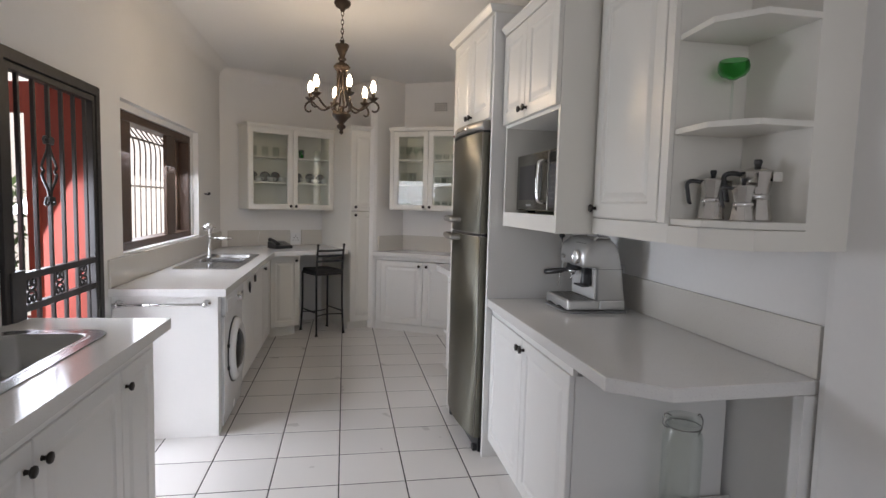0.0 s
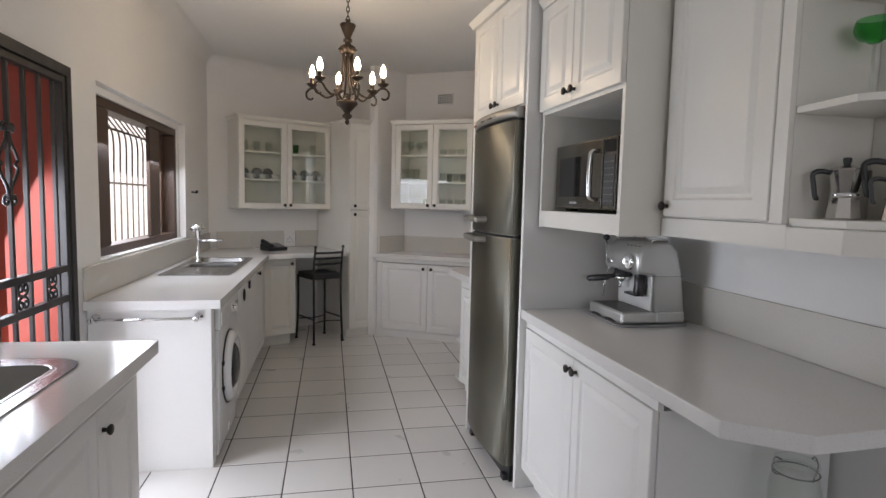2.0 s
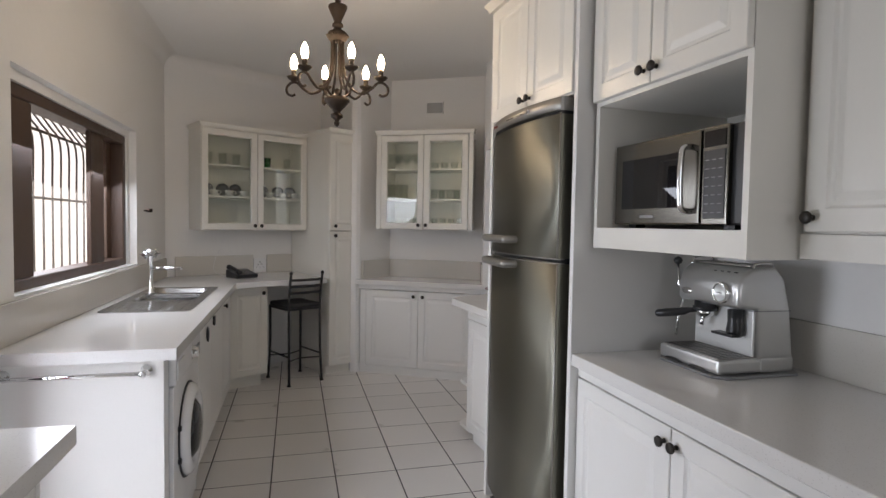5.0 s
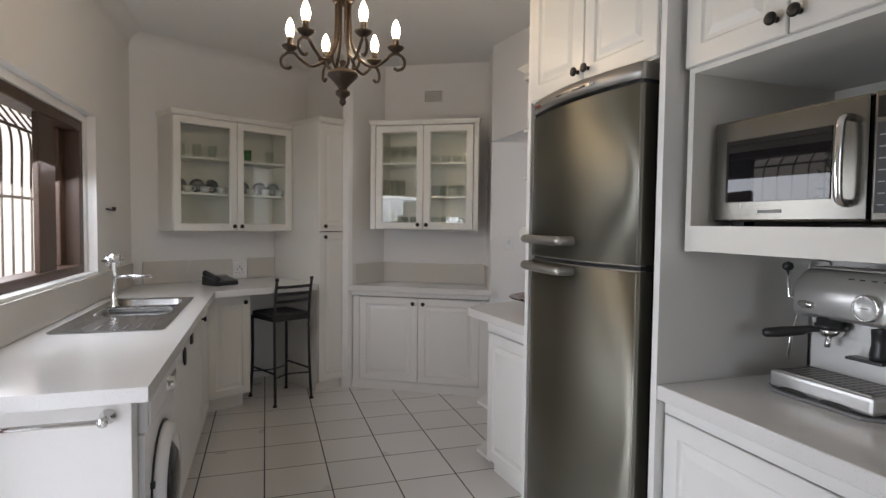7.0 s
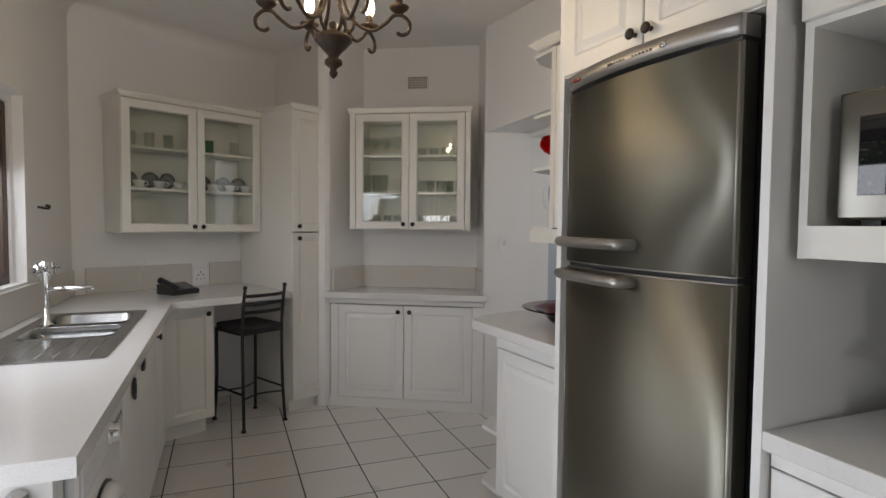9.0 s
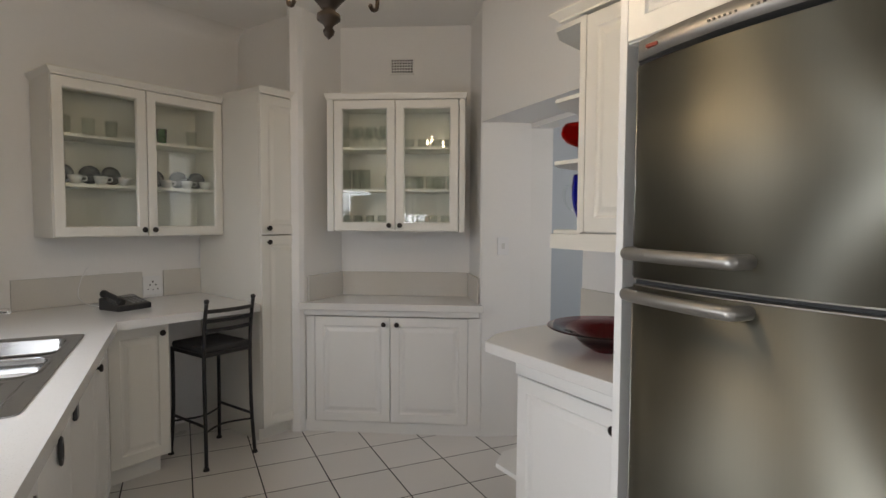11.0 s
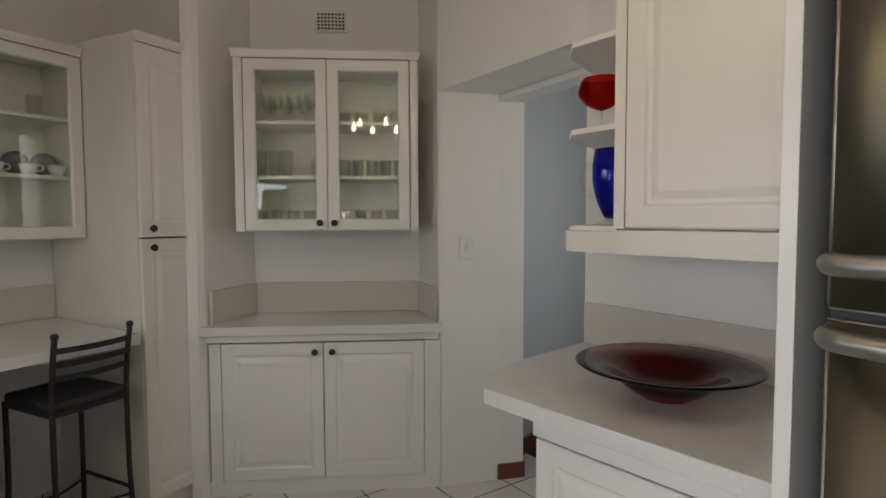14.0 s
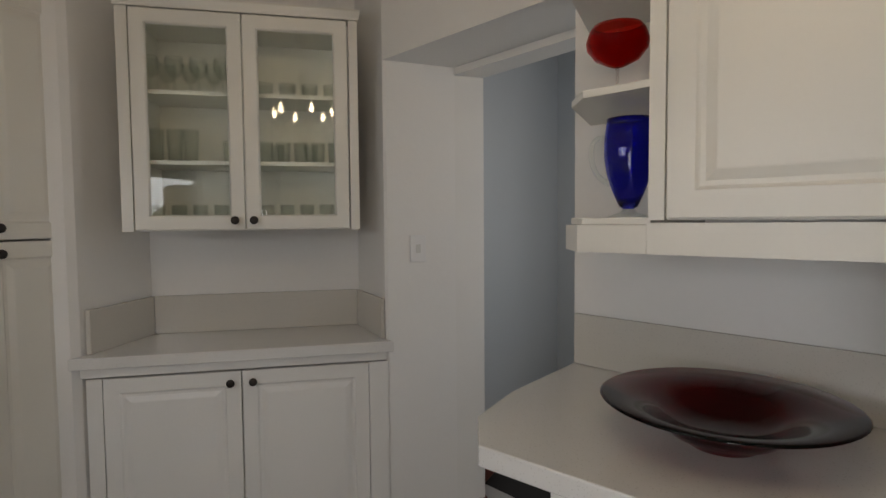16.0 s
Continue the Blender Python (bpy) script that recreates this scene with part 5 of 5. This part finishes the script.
t = thing("bowl", "wide dark ruby glass bowl with flat rim on the worktop", "bowl", pose(1.105, 4.275, RZ + 0.0005))
pr = [(0.066, 0.0), (0.070, 0.006), (0.104, 0.022), (0.130, 0.046), (0.147, 0.065), (0.235, 0.088), (0.240, 0.092)]
part("dish", lathe(bmesh.new(), [(0, 0.0)] + pr + [(0.234, 0.095), (0.142, 0.073), (0.120, 0.057), (0.090, 0.036), (0.055, 0.024), (0, 0.022)], 64), BOWLG, t)

# storage jar under the worktop
t = thing("storage_jar", "clear glass clip-top storage jar on the corner shelf", "jar", pose(1.15, 1.812, 0.3355))
part("jar", lathe(bmesh.new(), [(0, 0), (0.060, 0), (0.066, 0.008), (0.066, 0.30), (0.055, 0.335), (0.055, 0.350), (0.051, 0.350), (0.051, 0.334), (0.062, 0.298), (0.062, 0.012), (0, 0.010)], 32), TUMBLER, t)
part("lid", lathe(bmesh.new(), [(0, 0.353), (0.054, 0.353), (0.058, 0.360), (0.056, 0.372), (0.035, 0.378), (0, 0.380)], 32), TUMBLER, t, "domed glass lid")
part("wire_clip", tube(bmesh.new(), [(0.058 * math.cos(a * 0.2618), 0.058 * math.sin(a * 0.2618), 0.340) for a in range(25)], 0.0022, 6, False), STEELH, t, "steel wire clip")
part("wire_clip", tube(bmesh.new(), smooth_path([(0.060, 0.0, 0.30), (0.074, 0.0, 0.345), (0.062, 0.0, 0.375), (0.052, 0.0, 0.372)], 4), 0.0022, 6), STEELH, t)
part("wire_clip", tube(bmesh.new(), smooth_path([(-0.060, 0.0, 0.335), (-0.078, 0.0, 0.350), (-0.072, 0.0, 0.385), (-0.05, 0.0, 0.378)], 4), 0.0022, 6), STEELH, t)

# telephone
t = thing("telephone", "black corded desk telephone on the worktop", "telephone", AF @ pose(-0.645, 0.335, LZ + 0.0005, 0, 0, 12))
bm = bmesh.new()
prism(bm, [(-0.10, -0.085), (0.10, -0.085), (0.10, 0.085), (-0.10, 0.085)], 0, 0.03, 0.006)
for v in bm.verts:
    if v.co.z > 0.015:
        v.co.z += 0.22 * (v.co.y + 0.085)
part("base", bm, BLACK, t)
part("handset", tube(bmesh.new(), smooth_path([(-0.072, -0.075, 0.045), (-0.072, -0.03, 0.066), (-0.072, 0.04, 0.085), (-0.072, 0.085, 0.088)], 4), [0.022] * 3 + [0.016] * 7 + [0.022] * 3, 10), BLACK, t)
part("screen", boxes((0.0, 0.085, 0.035, 0.07, 0.058, 0.062)), GREYP, t, "small grey display", pose(0, 0, -0.004, 12))
for r in range(4):
    for c in range(3):
        part("key", boxes((0.0 + 0.028 * c, 0.018 + 0.028 * c, -0.06 + 0.022 * r, -0.046 + 0.022 * r, 0.036 + 0.0048 * r, 0.041 + 0.0048 * r)), GREYP, t)
t = thing("cable", "thin pale telephone cable on the wall", "cable")
part("sheath", tube(bmesh.new(), smooth_path([(*xy(AF, -0.70, 0.45), LZ + 0.004), (*xy(AF, -0.74, 0.60), LZ + 0.01), (*xy(AF, -0.76, 0.685), LZ + 0.05), (*xy(AF, -0.745, 0.69), LZ + 0.14), (*xy(AF, -0.70, 0.704), LZ + 0.22)], 5), 0.002, 6), WHITEP, t)


def wall_plate(name, m, w, h, label, bits):
    t = thing(name, label, "socket" if "socket" in name else "switch", m)
    part("plate", boxes((-w / 2, w / 2, -0.009, 0.0, -h / 2, h / 2), bevel=0.003), WHITEP, t)
    for nm, x0, x1, z0, z1, mat in bits:
        part(nm, boxes((x0, x1, -0.011, -0.008, z0, z1)), mat, t)
    return t


holes = [("socket_hole", -0.004, 0.004, 0.020, 0.032, BLACK), ("socket_hole", -0.022, -0.014, 0.0, 0.010, BLACK), ("socket_hole", 0.014, 0.022, 0.0, 0.010, BLACK), ("socket_hole", -0.034, -0.028, -0.026, -0.018, BLACK), ("socket_hole", 0.028, 0.034, -0.026, -0.018, BLACK), ("socket_hole", -0.003, 0.003, -0.030, -0.022, BLACK)]
wall_plate("wall_socket", AF @ pose(-0.325, 0.709, 0.965), 0.125, 0.125, "white wall socket plate with round pin holes", holes)
wall_plate("wall_socket", pose(1.449, 2.87, 1.06, 0, 0, -90), 0.10, 0.11, "white wall socket beside the espresso machine", holes[:3])
wall_plate("light_switch", pose(1.469, 5.6605, 1.238, 0, 0, -20.6) , 0.072, 0.115, "white light switch plate on the wall", [("rocker", -0.010, 0.010, -0.018, 0.018, CHINAW)])

t = thing("wall_hook", "small dark double wall hook", "hook", pose(-1.299, 5.68, 1.44, 0, 0, 90))
part("plate", boxes((-0.045, 0.045, -0.006, 0.0, -0.006, 0.006), bevel=0.002), IRON, t)
for xx in (-0.035, 0.0, 0.035):
    part("hook", tube(bmesh.new(), smooth_path([(xx, -0.004, 0.0), (xx, -0.03, -0.008), (xx, -0.036, 0.004), (xx + 0.006, -0.034, 0.014)], 4), 0.004, 6), IRON, t)

# air vent
t = thing("air_vent", "white slotted air vent high on the alcove wall", "vent", BF @ pose(-0.03, 0.379, 2.475))
# dark sheet painted as the shade in the openings between the slats
part("shadow_backing", boxes((-0.077, 0.077, -0.004, 0.0, -0.048, 0.048)), GROOVE, t)
part("frame", rings(bmesh.new(), -0.085, 0.085, -0.056, 0.056, 0.0, [(0, 0), (0, -0.012), (0.008, -0.012), (0.008, 0)], True), PLASTER, t)
for i in range(9):
    u = -0.077 + 0.154 * i / 8
    part("slat", boxes((u - 0.003, u + 0.003, -0.010, -0.004, -0.048, 0.048)), PLASTER, t)
for i in range(6):
    z = -0.048 + 0.096 * i / 5
    part("slat", boxes((-0.077, 0.077, -0.011, -0.0045, z - 0.003, z + 0.003)), PLASTER, t)


# crockery and glassware behind the panes
def tumbler(m, r, h, mat=None, label="clear glass tumbler on the cabinet shelf", name="tumbler", group="glasses in the cabinet"):
    t = thing(name, label, "glass", m, group)
    part("glass", lathe(bmesh.new(), [(0, 0), (r * 0.85, 0), (r, h), (r - 0.0025, h), (r * 0.85 - 0.0025, 0.008), (0, 0.008)], 20), mat or TUMBLER, t)
    return t


def wineglass(m):
    t = thing("wine_glass", "clear stemmed glass standing on the cabinet shelf", "glass", m, "glasses in the cabinet")
    part("glass", lathe(bmesh.new(), [(0, 0), (0.030, 0), (0.030, 0.002), (0.006, 0.006), (0.004, 0.012), (0.004, 0.055), (0.020, 0.066), (0.034, 0.090), (0.036, 0.115), (0.032, 0.140), (0.030, 0.140), (0.034, 0.115), (0.031, 0.091), (0.016, 0.069), (0, 0.064)], 20), TUMBLER, t)
    return t


CB = BF
w0 = wineglass(CB @ pose(-0.37, 0.09, 1.871))
for i, (u, v) in enumerate([(-0.28, 0.09), (-0.19, 0.09), (-0.10, 0.09), (-0.33, 0.19), (-0.24, 0.19), (-0.15, 0.19), (-0.07, 0.19)]):
    copy_thing(w0, CB @ pose(u, v, 1.871))
tm = tumbler(CB @ pose(0.06, 0.09, 1.601), 0.030, 0.085)
for u, v, z in [(0.13, 0.09, 1.601), (0.20, 0.09, 1.601), (0.27, 0.09, 1.601), (0.34, 0.09, 1.601), (0.10, 0.18, 1.601), (0.24, 0.18, 1.601), (-0.08, 0.10, 1.601), (-0.36, 0.10, 1.344), (-0.28, 0.10, 1.344), (-0.20, 0.10, 1.344), (-0.12, 0.10, 1.344), (0.06, 0.10, 1.344), (0.14, 0.10, 1.344), (0.22, 0.10, 1.344), (0.30, 0.10, 1.344)]:
    copy_thing(tm, CB @ pose(u, v, z))
tt = tumbler(CB @ pose(-0.36, 0.11, 1.601), 0.032, 0.13, label="tall clear glass tumbler on the cabinet shelf")
for u in (-0.29, -0.23):
    copy_thing(tt, CB @ pose(u, 0.11, 1.601))
sb = tumbler(CB @ pose(0.06, 0.10, 1.871), 0.036, 0.055, name="dessert_glass", label="low clear dessert glass on the cabinet shelf")
for u in (0.15, 0.24, 0.33):
    copy_thing(sb, CB @ pose(u, 0.10, 1.871))


CA = AF @ pose(0, 0.41, 0)


def cup_set(m):
    t = thing("cup_and_saucer", "patterned grey china cup with saucer stood upright", "cup", m, "cups in the cabinet")
    part("saucer", lathe(bmesh.new(), [(0, 0), (0.028, 0.0), (0.052, 0.010), (0.054, 0.013), (0.027, 0.005), (0, 0.004)], 28), CHINA, t, "patterned saucer", pose(-0.02, 0.06, 0.055, 82))
    cp = part("cup", lathe(bmesh.new(), [(0, 0), (0.018, 0), (0.024, 0.005), (0.034, 0.028), (0.037, 0.048), (0.034, 0.048), (0.031, 0.028), (0.019, 0.009), (0, 0.007)], 24), CHINAW, t, at=pose(0.035, 0, 0))
    part("cup_handle", tube(bmesh.new(), smooth_path([(0.033, 0, 0.040), (0.052, 0, 0.040), (0.052, 0, 0.020), (0.029, 0, 0.016)], 4), 0.004, 6), CHINAW, cp)
    return t


c0 = cup_set(CA @ pose(-0.86, 0.09, 1.591, 0, 0, -15))
for u in (-0.73, -0.60, -0.36, -0.23, -0.11):
    copy_thing(c0, CA @ pose(u, 0.09, 1.591, 0, 0, -15 + 20 * math.sin(9 * u)))
for u, mat, lab in ((-0.41, REDG, "small red glass tumbler on the cabinet shelf"), (-0.34, GREENG, "small green glass tumbler on the cabinet shelf")):
    tumbler(CA @ pose(u, 0.10, 1.861), 0.030, 0.09, mat, lab)
for u in (-0.86, -0.74, -0.62, -0.14):
    tumbler(CA @ pose(u, 0.12, 1.861), 0.034, 0.10)
for u in (-0.84, -0.66, -0.36, -0.14):
    t = thing("plate_stack", "stack of patterned grey china saucers", "plates", CA @ pose(u, 0.12, 1.314), "plates in the cabinet")
    for k in range(3):
        part("plate", lathe(bmesh.new(), [(0, 0), (0.04, 0.0), (0.075, 0.012), (0.076, 0.014), (0.038, 0.005), (0, 0.005)], 24), CHINA, t, at=pose(0, 0, 0.006 * k))

# ---- floor tiles ----
PITCH = 0.335
tile_mesh = None
for j in range(-19, 13):
    for i in range(-4, 6):
        x, y = -0.02 + PITCH * i, 2.84 + PITCH * j
        if x > 1.5 and y < 4.3 or x + PITCH < -1.3 or y < -3.6 or y > 6.9:
            continue
        if tile_mesh is None:
            bm = bmesh.new()
            h = PITCH / 2 - 0.0033
            a = [bm.verts.new((sx * h, sy * h, -0.006)) for sx, sy in ((-1, -1), (1, -1), (1, 1), (-1, 1))]
            b = [bm.verts.new((sx * h, sy * h, -0.0012)) for sx, sy in ((-1, -1), (1, -1), (1, 1), (-1, 1))]
            c = [bm.verts.new((sx * (h - 0.0025), sy * (h - 0.0025), 0)) for sx, sy in ((-1, -1), (1, -1), (1, 1), (-1, 1))]
            bm.faces.new(c)
            for p, q in ((a, b), (b, c)):
                for k in range(4):
                    bm.faces.new((p[k], p[(k + 1) % 4], q[(k + 1) % 4], q[k]))
            tile_mesh = mesh_of("tile", bm, TILE)
        o = new("tile", tile_mesh)
        o.parent = floor
        o.location = (x + PITCH / 2, y + PITCH / 2, 0)
